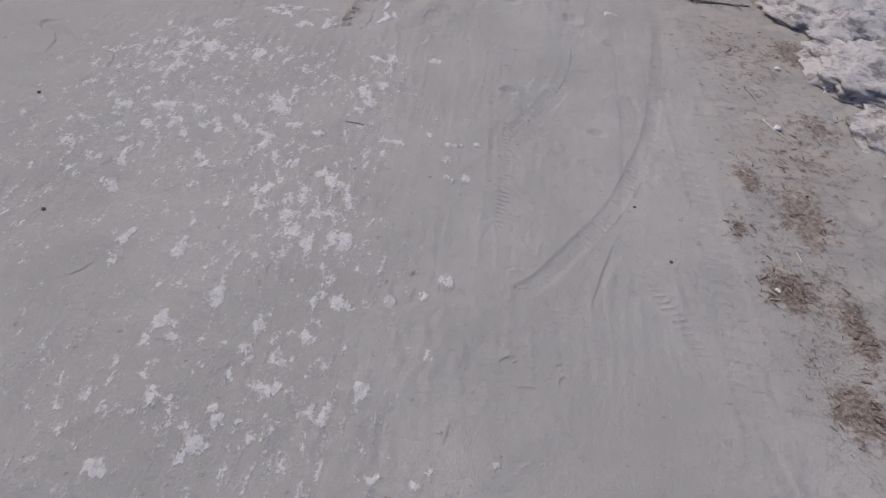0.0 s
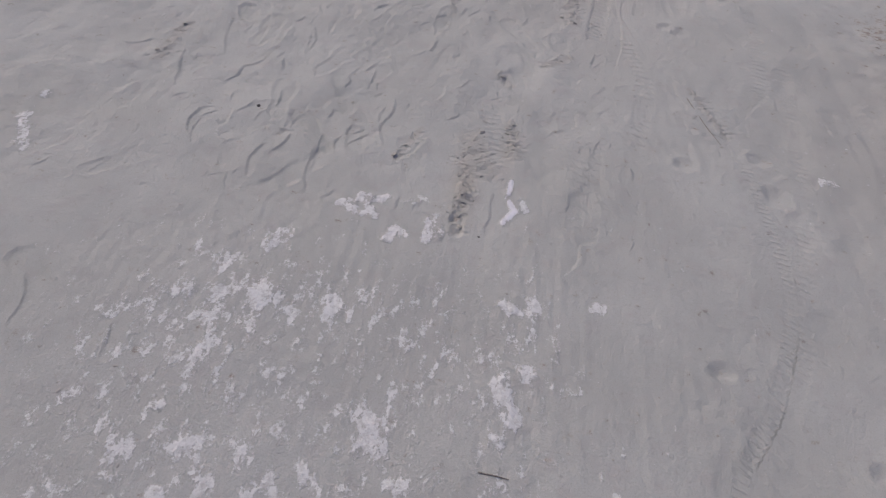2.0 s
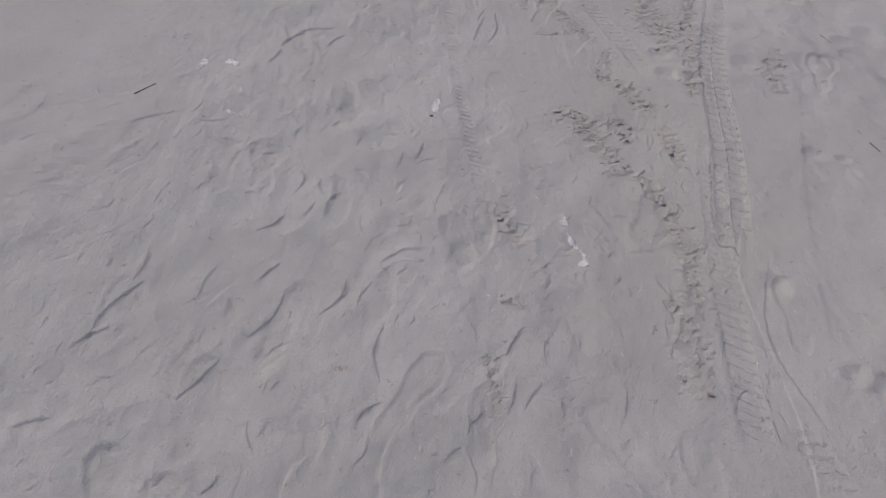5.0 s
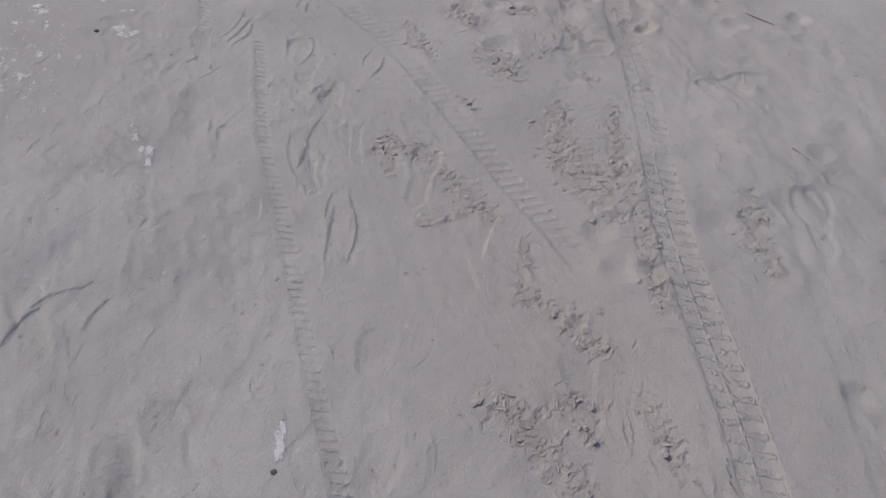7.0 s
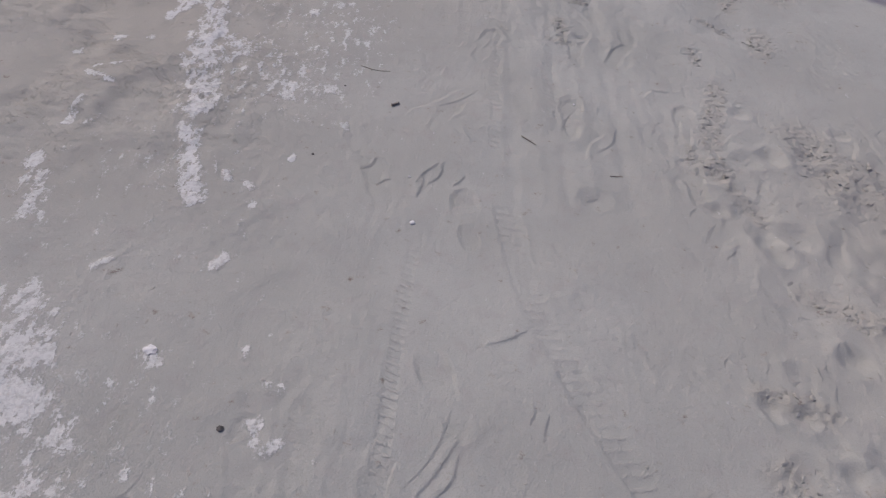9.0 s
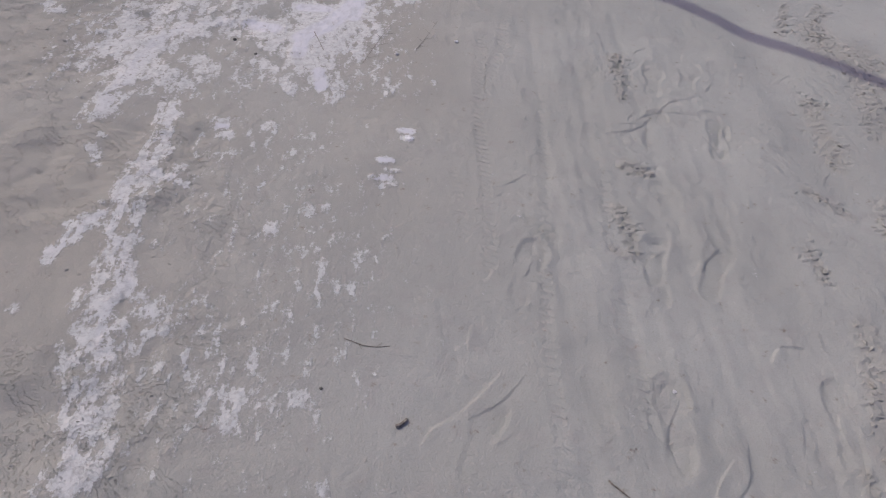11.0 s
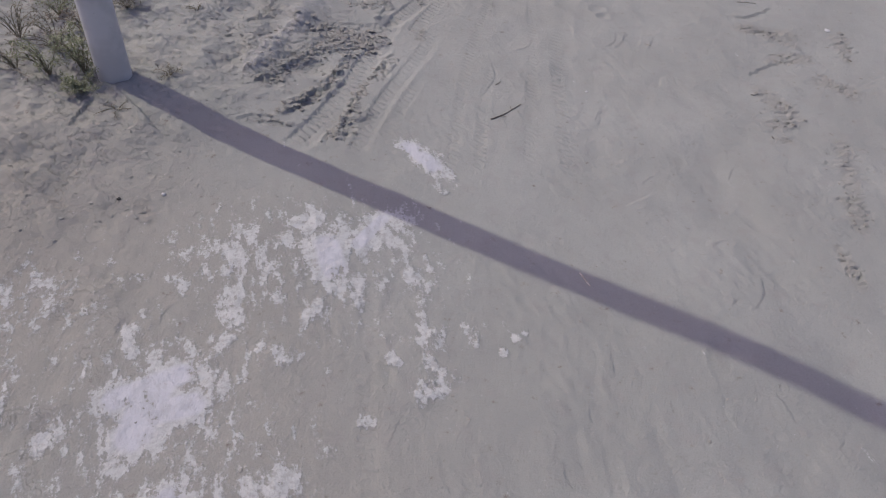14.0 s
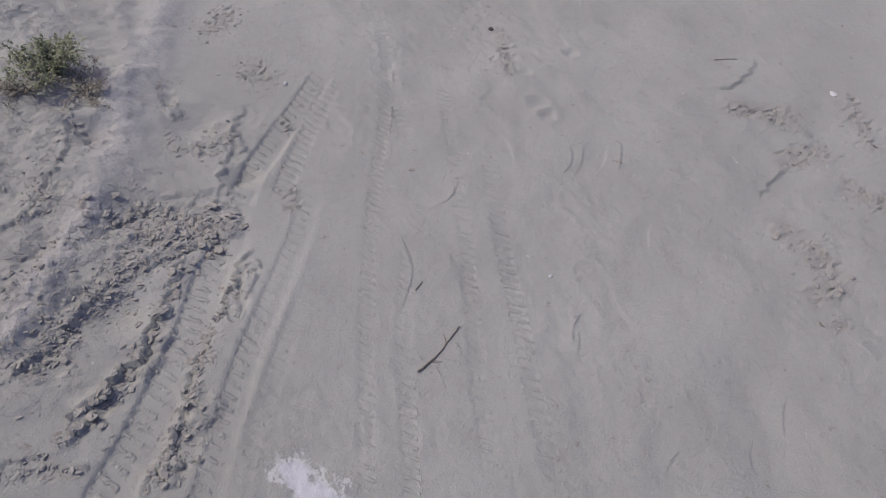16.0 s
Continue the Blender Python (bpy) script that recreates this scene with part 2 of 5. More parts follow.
def capsule(x0, y0, x1, y1, reach):
    """The cells round a short line: distance from it, share along it, signed distance across it."""
    w = window(min(x0, x1) - reach, max(x0, x1) + reach, min(y0, y1) - reach, max(y0, y1) + reach)
    px, py = X[w] - x0, Y[w] - y0
    ex, ey = x1 - x0, y1 - y0
    length = math.hypot(ex, ey) + 1e-6
    s = np.clip((px * ex + py * ey) / length ** 2, 0, 1)
    d = np.hypot(px - s * ex, py - s * ey)
    return w, d, s, (px * ey - py * ex) / length


def crust(rows, strength=0.0):
    """Pale lime crust along short lines (x, y, x, y, half width)."""
    for x0, y0, x1, y1, r in rows:
        w, d, s, v = capsule(x0, y0, x1, y1, r * 2.5)
        core = strength or (0.56 if r > 0.055 else 0.60 if r > 0.029 else 0.62)
        CRUST[w] = np.maximum(CRUST[w], core * np.clip(1.45 - 0.65 * d / r, 0, 1))


def curve(points, count):
    """Evenly many points on a smooth line through the given ones."""
    p = [Vector(q) for q in points]
    p = [2 * p[0] - p[1], *p, 2 * p[-1] - p[-2]]
    out = []
    for k in range(1, len(p) - 2):
        for i in range(count):
            t = i / count
            a, b, c, e = p[k - 1], p[k], p[k + 1], p[k + 2]
            out.append(0.5 * (2 * b + (c - a) * t + (2 * a - 5 * b + 4 * c - e) * t * t + (3 * b - a - 3 * c + e) * t ** 3))
    return [*out, p[-2]]


def follow(line, reach):
    """The cells round a line: distance from it, run along it, signed distance across it, and its length."""
    w = window(min(p.x for p in line) - reach, max(p.x for p in line) + reach, min(p.y for p in line) - reach, max(p.y for p in line) + reach)
    px, py = X[w], Y[w]
    near, along, across = np.full(px.shape, 9.0), np.zeros(px.shape), np.zeros(px.shape)
    run = 0.0
    for a, b in zip(line, line[1:]):
        ex, ey = b.x - a.x, b.y - a.y
        length = math.hypot(ex, ey) + 1e-9
        s = np.clip(((px - a.x) * ex + (py - a.y) * ey) / length ** 2, 0, 1)
        d = np.hypot(px - a.x - s * ex, py - a.y - s * ey)
        better = d < near
        near = np.where(better, d, near)
        along = np.where(better, run + s * length, along)
        across = np.where(better, ((px - a.x) * ey - (py - a.y) * ex) / length, across)
        run += length
    return w, near, along, across, run


def groove(rows, wide=0.026, deep=0.0085):
    """Scuffs: a sharp little step in the sand, which runs out softly on both sides."""
    for x0, y0, x1, y1 in rows:
        length = math.hypot(x1 - x0, y1 - y0)
        bow = random.uniform(-0.16, 0.16)
        mx, my = (x0 + x1) / 2 - bow * (y1 - y0), (y0 + y1) / 2 + bow * (x1 - x0)
        w, d, along, v, run = follow(curve([(x0, y0, 0), (mx, my, 0), (x1, y1, 0)], 4), wide * 3)
        ends = np.sin(np.clip(along / run, 0, 1) * math.pi) ** 0.6 * (np.abs(np.abs(v) - d) < 0.004)
        sunward = math.copysign(1, SUN_WAY.x * (y1 - y0) - SUN_WAY.y * (x1 - x0)) * random.choice((1, 1, 1, 1, -1))
        low = np.exp(-np.abs(v) / wide) * (v * sunward < 0)
        high = np.exp(-np.abs(v) / (wide * 0.6)) * (v * sunward >= 0)
        H[w] += DEEPEN * deep * ends * (0.5 * high - 0.6 * low)
        force = DEEPEN * deep / 0.0085 * ends * np.exp(-np.abs(v) / wide)
        SIDE[w] = np.where(force > SCUFF[w], v * sunward, SIDE[w])
        SCUFF[w] = np.maximum(SCUFF[w], force)


def shoe(rows, deep=0.0048, tread=True):
    """Footprints from heel to toe: a sole pressed into the sand, with a low rim."""
    for x0, y0, x1, y1 in rows:
        length = 0.285
        ex, ey = x1 - x0, y1 - y0
        n = math.hypot(ex, ey)
        ex, ey = ex / n, ey / n
        cx, cy = (x0 + x1) / 2, (y0 + y1) / 2
        w = window(cx - 0.24, cx + 0.24, cy - 0.24, cy + 0.24)
        px, py = X[w] - cx, Y[w] - cy
        a, b = px * ex + py * ey, px * ey - py * ex
        half = 0.036 + 0.013 * ease((a + 0.02) / 0.09) - 0.006 * np.exp(-((a + 0.03) / 0.04) ** 2)
        out = np.maximum(np.abs(b) / half, np.abs(a) / (length / 2)) * 0.5 + 0.5 * np.hypot(b / half, a / (length / 2))
        part_left = np.clip(0.65 + 0.6 * smooth_noise(X[w], Y[w], 0.09, int(1000 * abs(cx)) % 89), 0, 1)
        inside = ease((1.06 - out) / 0.12) * part_left
        depth = deep * (0.6 + 0.4 * np.clip(a / length + 0.5, 0, 1))
        H[w] -= inside * depth
        H[w] += 0.35 * deep * part_left * np.exp(-np.clip(out - 1.06, 0, 9) / 0.22) * (out > 1.06)
        if tread:
            H[w] += inside * 0.0018 * np.sin(a / 0.016 * 2 * math.pi + np.abs(b) * 60)


def dent(rows, deep=0.008):
    for x, y, r in rows:
        w, d, s, v = capsule(x, y, x + 0.01, y, r * 2.6)
        H[w] -= deep * np.exp(-(d / r) ** 2)
        H[w] += 0.3 * deep * np.exp(-((d - 1.6 * r) / (0.5 * r)) ** 2)


def ridge(points, wide, high, rough=0.0):
    total = None
    for (x0, y0), (x1, y1) in zip(points, points[1:]):
        w, d, s, v = capsule(x0, y0, x1, y1, wide * 3)
        lift = np.zeros(X.shape) if total is None else total
        lift[w] = np.maximum(lift[w], np.exp(-(d / wide) ** 2))
        total = lift
    H[:] += high * total * (1 + rough * smooth_noise(X, Y, 0.06, 31, 2))


def tyre(points, wide, deep=0.003, print_depth=0.8, pitch=0.030, slant=0.22, halves=0, rim=0.18, worn=0.5, side=0):
    """A wheel's track: a shallow rut with the print of its lugs, worn off here and there; side 1 or -1 leaves lugs on one half alone."""
    line = curve([(x, y, 0) for x, y in points], 6)
    w, near, along, across, run = follow(line, wide * 1.2)
    px, py = X[w], Y[w]
    u = across / (wide / 2)
    fade = ease(along / 0.10) * ease((run - along) / 0.10) * (0.65 + 0.35 * np.clip(0.5 + smooth_noise(px, py, 0.35, 41), 0, 1))
    inside = ease((1.08 - np.abs(u)) / np.where(u < 0, 0.18, 0.5)) * (near < wide)
    left = np.clip(1.0 - worn * np.clip(smooth_noise(px, py, 0.16, 43) + 0.3, 0, 2), 0, 1)
    if side:
        left = left * np.where(u * side > -0.1, 1.0, 0.12)
    depth = print_depth * fade * left * ease((1.3 - np.abs(u)) / 0.15) * (near < wide)
    stronger = (depth > TREAD[w]) | ((near < wide) & (TREAD[w] < 0.02))
    phase = along / pitch + slant * u
    for field, value in ((TREAD, depth), (ALONG, phase), (ACROSS, u), (HALVES, halves + 0 * u)):
        field[w] = np.where(stronger, value, field[w])
    H[w] += fade * (-deep * inside + 0.0012 * inside * left * print_depth * (1 - halves) * np.cos(2 * math.pi * phase))
    H[w] += fade * rim * deep * (near < wide * 1.1) * np.exp(-((np.abs(u) - 1.28) / 0.2) ** 2)


def ledge(points, drop, run, ragged=1.0):
    """A broken edge: the ground stands high on the far side of a line and drops steeply on its sunless side."""
    w, near, along, across, length = follow(curve([(x, y, 0) for x, y in points], 5), run * 3)
    px, py = X[w], Y[w]
    v = across + ragged * (0.010 * smooth_noise(px, py, 0.055, 101, 2) + 0.005 * smooth_noise(px, py, 0.020, 103))
    ends = ease(along / 0.08) * ease((length - along) / 0.08) * (0.55 + 0.45 * np.clip(0.6 + smooth_noise(px, py, 0.12, 105), 0, 1)) * (near < run * 3) * ease((run * 3 - near) / run)
    H[w] += drop * ends * np.where(v < 0, 0.6 * np.exp(v / run), -0.4 * np.exp(-v / (run * 0.6)))


def coarse(x, y):
    """Whether a strip lies on the bank by the pole, where the soil breaks into plates."""
    return (x < -0.35 and y > 12.4) or (-0.75 < x < -0.3 and 2.9 < y < 3.4)


def loose_soil(rows):
    """Churned strips (x, y, x, y, half width), where clods lie."""
    for x0, y0, x1, y1, r in rows:
        w, d, s, v = capsule(x0, y0, x1, y1, r * 3)
        k = ease(1.6 - d / r)
        LOOSE[w] = np.maximum(LOOSE[w], k * (0.15 if y0 > 12.4 and x0 < -0.35 else 1.0))
        field = COARSE if coarse(x0, y0) else ROUGH
        field[w] = np.maximum(field[w], k)


def patch(field, x, y, rx, ry, strength=1.0):
    w = window(x - 2 * rx, x + 2 * rx, y - 2 * ry, y + 2 * ry)
    field[w] = np.maximum(field[w], strength * np.exp(-((X[w] - x) / rx) ** 2 - ((Y[w] - y) / ry) ** 2))


# trodden sand: areas (x, x, y, y) with many blurred scuffs and footprints
DEEPEN = 1.0
TRODDEN = ((-2.7, 0.1, 3.0, 5.7, 230, 0.75), (-2.0, -0.5, 5.4, 7.4, 90, 0.55), (-0.9, 0.6, 8.6, 11.6, 60, 0.5), (0.2, 1.7, 5.6, 9.2, 50, 0.8), (-0.1, 1.1, 7.1, 9.1, 45, 0.9),
           (-0.2, 1.9, 11.6, 14.9, 60, 0.4), (-2.6, -1.3, 11.8, 13.4, 40, 0.6), (0.2, 1.1, 2.6, 5.0, 20, 0.4), (-2.8, -1.6, 9.0, 11.5, 30, 0.5))
for xa, xb, ya, yb, count, force in TRODDEN:
    for _ in range(int(count * 1.5)):
        x, y, a = random.uniform(xa, xb), random.uniform(ya, yb), random.gauss(1.3, 0.45)
        n = random.uniform(0.03, 0.13)
        DEEPEN = random.uniform(0.08, 0.5) * min(1.0, force)
        groove([(x, y, x + n * math.cos(a), y + n * math.sin(a))], random.uniform(0.010, 0.035))
    for _ in range(count * 4):
        x, y, a = random.uniform(xa, xb), random.uniform(ya, yb), random.gauss(1.2, 0.7)
        n = random.uniform(0.02, 0.06)
        DEEPEN = random.uniform(0.1, 0.45) * force
        groove([(x, y, x + n * math.cos(a), y + n * math.sin(a))], random.uniform(0.006, 0.014))
    for _ in range(count // 2):
        x, y, a = random.uniform(xa, xb), random.uniform(ya, yb), random.gauss(1.35, 0.4)
        shoe([(x, y, x + 0.28 * math.cos(a), y + 0.28 * math.sin(a))], force * random.uniform(0.0015, 0.0055), random.random() < 0.4)
    w = window(xa, xb, ya, yb)
    inner = ease((X[w] - xa) / 0.3) * ease((xb - X[w]) / 0.3) * ease((Y[w] - ya) / 0.3) * ease((yb - Y[w]) / 0.3)
    H[w] += inner * min(1.0, force + 0.25) * (0.0026 * smooth_noise(X[w] * 1.4, Y[w], 0.16, 51, 2) + 0.0003 * smooth_noise(X[w] * 1.3, Y[w], 0.05, 53, 2))
DEEPEN = 1.0

# lime crust, from the start of the track to the pole
crust([(-0.42, 1.53, -0.4, 1.51, 0.023), (-0.9, 1.37, -0.91, 1.34, 0.012), (-0.93, 1.42, -0.91, 1.47, 0.011), (-0.71, 1.17, -0.69, 1.13, 0.017),
    (-0.71, 1.07, -0.66, 1.09, 0.011), (-0.75, 1.46, -0.75, 1.38, 0.013), (-0.59, 1.27, -0.58, 1.24, 0.017), (-0.26, 1.55, -0.25, 1.51, 0.014),
    (-0.28, 1.3, -0.21, 1.28, 0.014), (-0.09, 1.32, -0.08, 1.31, 0.014), (0.01, 1.35, 0.01, 1.34, 0.013), (0.08, 1.41, 0.07, 1.42, 0.017),
    (-0.39, 0.97, -0.4, 0.98, 0.014), (-0.35, 0.96, -0.34, 0.97, 0.012), (-0.43, 1.17, -0.43, 1.15, 0.012), (-0.45, 1.09, -0.45, 1.08, 0.01),
    (-0.36, 1.07, -0.36, 1.06, 0.014), (-0.3, 1.14, -0.29, 1.14, 0.015)])
crust([(-0.12, 1.01, -0.11, 0.99, 0.013), (-0.03, 0.82, -0.03, 0.82, 0.011), (-0.07, 0.92, -0.09, 0.93, 0.012), (-0.2, 0.89, -0.2, 0.9, 0.01),
    (-0.49, 0.81, -0.48, 0.79, 0.016), (-0.46, 0.87, -0.47, 0.89, 0.011), (-0.71, 0.71, -0.69, 0.7, 0.01), (-0.62, 0.89, -0.62, 0.88, 0.013),
    (-0.8, 0.78, -0.8, 0.79, 0.01), (0.08, 0.79, 0.08, 0.79, 0.016), (0.05, 0.75, 0.05, 0.74, 0.013), (-0.04, 0.76, -0.08, 0.75, 0.009),
    (0.24, 0.83, 0.24, 0.83, 0.009), (0.05, 1.12, 0.05, 1.14, 0.011)])
crust([(-1.22, 2.14, -1.2, 2.13, 0.019), (-1.08, 2.15, -1.07, 2.17, 0.016), (-1.19, 2.23, -1.17, 2.25, 0.011), (-1.21, 2.06, -1.2, 2.06, 0.011),
    (-1.09, 2.04, -1.09, 2.03, 0.011), (-1.06, 2.85, -1.02, 2.89, 0.021), (-1.02, 2.66, -1, 2.64, 0.019), (-0.81, 2.64, -0.8, 2.61, 0.014),
    (-0.91, 3.06, -0.75, 3.12, 0.012), (-0.82, 3.08, -0.78, 3.01, 0.01), (-0.69, 2.96, -0.68, 2.95, 0.016), (-0.58, 3.06, -0.57, 2.96, 0.015),
    (-0.65, 3.13, -0.65, 3.13, 0.017), (-1.08, 1.69, -1.06, 1.67, 0.016), (-1.09, 1.88, -1.09, 1.82, 0.007), (-0.8, 1.83, -0.81, 1.84, 0.018),
    (-0.84, 1.87, -0.85, 1.88, 0.014), (-0.65, 1.79, -0.65, 1.79, 0.012)])
crust([(-0.56, 1.76, -0.56, 1.75, 0.015), (-0.52, 1.9, -0.51, 1.9, 0.015), (-0.36, 1.93, -0.35, 1.94, 0.011), (-0.4, 1.87, -0.4, 1.86, 0.011),
    (-0.36, 1.83, -0.34, 1.8, 0.015), (-0.19, 2.03, -0.19, 2, 0.016), (-0.2, 2.11, -0.14, 2.1, 0.014), (-0.14, 2.46, -0.15, 2.46, 0.014),
    (-0.05, 2.19, -0.04, 2.18, 0.01), (0.08, 2.14, 0.03, 2.13, 0.012), (0.14, 2.16, 0.15, 2.16, 0.011), (0.03, 2.05, 0.03, 2.02, 0.012),
    (0.04, 1.93, 0.06, 1.91, 0.011), (0.11, 1.95, 0.11, 1.93, 0.013), (0.09, 1.85, 0.09, 1.85, 0.011), (-0.64, 2.01, -0.64, 1.98, 0.013),
    (-0.68, 2.07, -0.63, 2.05, 0.01), (-0.57, 2.14, -0.54, 2.14, 0.013)])
crust([(-0.47, 2.1, -0.46, 2.1, 0.013), (-0.83, 2.08, -0.82, 2.05, 0.013), (-0.78, 2.15, -0.77, 2.13, 0.013), (-0.33, 2.46, -0.31, 2.35, 0.019),
    (-0.34, 2.29, -0.32, 2.29, 0.01), (-0.65, 2.28, -0.63, 2.23, 0.022), (-0.65, 2.23, -0.67, 2.23, 0.012), (-0.28, 2.51, -0.27, 2.49, 0.016),
    (-0.27, 2.76, -0.25, 2.72, 0.013), (-0.07, 2.76, -0.07, 2.75, 0.016), (-0.32, 3.19, -0.3, 3.13, 0.01), (0.8, 3.52, 0.83, 3.51, 0.018),
    (-2.1, 3.29, -2.01, 3.11, 0.019), (-2.1, 3.44, -2.09, 3.42, 0.017), (-1.41, 2.49, -1.41, 2.49, 0.011)])
crust([(-0.42, 5.15, -0.43, 5.1, 0.01), (-0.43, 5.1, -0.41, 5.04, 0.009), (-0.41, 5.04, -0.38, 4.99, 0.009), (-0.37, 4.99, -0.38, 4.94, 0.009),
    (-1.78, 5.96, -1.8, 5.89, 0.012), (-1.68, 5.96, -1.65, 5.93, 0.013), (-1.6, 5.76, -1.59, 5.73, 0.01), (-1.61, 5.62, -1.56, 5.6, 0.01),
    (-0.84, 5.75, -0.85, 5.69, 0.01)])
crust([(-1.23, 6.9, -1.22, 6.86, 0.019), (-1.18, 6.8, -1.18, 6.75, 0.013), (-1.65, 7.76, -1.62, 7.72, 0.021), (-1.29, 7.5, -1.33, 7.56, 0.017),
    (-1.29, 7.66, -1.31, 7.67, 0.015), (-1.62, 7.28, -1.63, 7.28, 0.013), (-0.84, 5.77, -0.84, 5.7, 0.006)])
crust([(-2.04, 7.89, -1.95, 7.71, 0.052), (-1.97, 7.7, -1.9, 7.55, 0.044), (-1.78, 7.48, -1.75, 7.49, 0.022), (-1.81, 7.35, -1.81, 7.32, 0.015),
    (-1.23, 6.89, -1.22, 6.87, 0.016), (-1.2, 6.81, -1.19, 6.74, 0.01), (-1.83, 8.73, -1.7, 8.35, 0.029), (-2.26, 8.49, -2.15, 8.19, 0.03),
    (-1.89, 8.04, -1.86, 8.07, 0.013), (-1.56, 8.07, -1.54, 8.12, 0.016), (-1.4, 7.78, -1.4, 7.76, 0.012), (-1.31, 7.66, -1.28, 7.66, 0.013),
    (-1.29, 7.49, -1.26, 7.51, 0.014), (-1.72, 7, -1.71, 7.01, 0.01)])
crust([(-1.7, 8.34, -1.72, 8.46, 0.016), (-1.72, 8.46, -1.79, 8.61, 0.023), (-1.78, 8.61, -1.86, 8.84, 0.026), (-1.81, 8.84, -1.91, 9.12, 0.044),
    (-1.92, 9.12, -1.95, 9.37, 0.041), (-1.93, 9.4, -1.97, 9.96, 0.042), (-2.02, 9.68, -2.13, 9.49, 0.014), (-1.97, 10.05, -1.99, 10.28, 0.041),
    (-2.18, 10.35, -2.24, 10.21, 0.048), (-2.08, 10.54, -2.01, 10.38, 0.046), (-1.52, 10.73, -1.5, 10.67, 0.05), (-1.39, 10.52, -1.38, 10.44, 0.027),
    (-1.64, 8.5, -1.61, 8.46, 0.011), (-1.56, 8.46, -1.53, 8.43, 0.012), (-1.52, 8.36, -1.51, 8.35, 0.013), (-1.42, 8.62, -1.43, 8.6, 0.01),
    (-1.28, 8.84, -1.27, 8.8, 0.015), (-1.51, 9.07, -1.52, 8.98, 0.014)])
crust([(-2.29, 9.01, -2.18, 8.95, 0.014), (-2.29, 9.05, -2.17, 9.12, 0.008), (-2.24, 8.83, -2.24, 8.68, 0.011), (-2.17, 8.69, -2.17, 8.71, 0.011),
    (-2.29, 9.29, -2.26, 9.29, 0.019), (-2.15, 9.31, -2.14, 9.3, 0.014), (-2.4, 9.18, -2.39, 9.2, 0.015), (-1.77, 9.25, -1.73, 9.28, 0.017),
    (-1.76, 10.13, -1.75, 10.13, 0.018), (-1.52, 9.62, -1.52, 9.68, 0.015), (-1.41, 9.73, -1.36, 9.76, 0.015), (-1.17, 9.64, -1.17, 9.64, 0.011),
    (-1.16, 9.97, -1.17, 9.89, 0.009), (-1.1, 10.16, -1.09, 10.16, 0.012), (-1.5, 10.05, -1.5, 10.04, 0.013), (-1.8, 10.2, -1.78, 10.21, 0.016),
    (-2.19, 10.05, -2.13, 9.93, 0.019), (-2.69, 10.09, -2.59, 10.01, 0.017)])
crust([(-2.71, 9.9, -2.72, 9.94, 0.014)])
crust([(-1.95, 9.16, -1.96, 9.19, 0.028), (-1.98, 9.33, -1.95, 9.44, 0.032), (-1.91, 9.46, -1.87, 9.4, 0.03), (-1.96, 9.55, -1.94, 9.71, 0.037),
    (-2.11, 9.63, -2.06, 9.73, 0.016), (-2.01, 9.83, -1.97, 9.96, 0.029), (-1.9, 9.88, -1.89, 9.9, 0.035), (-1.78, 9.31, -1.74, 9.25, 0.013),
    (-1.86, 9.27, -1.84, 9.25, 0.016), (-1.99, 10.13, -1.94, 10.03, 0.034), (-2.24, 10.38, -2.22, 10.29, 0.036), (-2.23, 10.54, -2.18, 10.87, 0.023),
    (-1.98, 10.42, -1.99, 10.45, 0.049), (-1.92, 10.53, -1.96, 10.63, 0.039), (-2.05, 10.89, -2.02, 10.86, 0.056), (-2.02, 11.12, -2.13, 11.3, 0.05),
    (-1.85, 11.11, -1.88, 11.15, 0.031), (-1.72, 10.93, -1.67, 10.88, 0.04)])
crust([(-1.38, 11.15, -1.46, 11, 0.083), (-1.51, 10.86, -1.5, 10.74, 0.04), (-1.42, 10.5, -1.39, 10.43, 0.028), (-1.59, 10.53, -1.57, 10.46, 0.018),
    (-1.6, 10.22, -1.6, 10.18, 0.018), (-1.75, 10.13, -1.74, 10.14, 0.015), (-1.5, 10.03, -1.5, 10.02, 0.014), (-1.41, 9.75, -1.4, 9.76, 0.02),
    (-1.53, 9.66, -1.53, 9.64, 0.014), (-1.16, 9.65, -1.16, 9.64, 0.009), (-1.85, 9.57, -1.85, 9.58, 0.015), (-1.11, 10.17, -1.07, 10.17, 0.013),
    (-1.17, 9.98, -1.13, 9.98, 0.012), (-1.2, 9.89, -1.14, 9.9, 0.012), (-1.19, 10.53, -1.18, 10.45, 0.014), (-2.18, 10.07, -2.17, 10.09, 0.017),
    (-2.7, 11.04, -2.66, 11, 0.034), (-2.56, 11.16, -2.54, 11.17, 0.036)])
crust([(-2.35, 10.93, -2.35, 10.97, 0.025), (-2.38, 10.72, -2.39, 10.68, 0.031), (-1.14, 11.29, -1.08, 11.3, 0.034), (-0.71, 11.49, -0.62, 11.54, 0.028)])
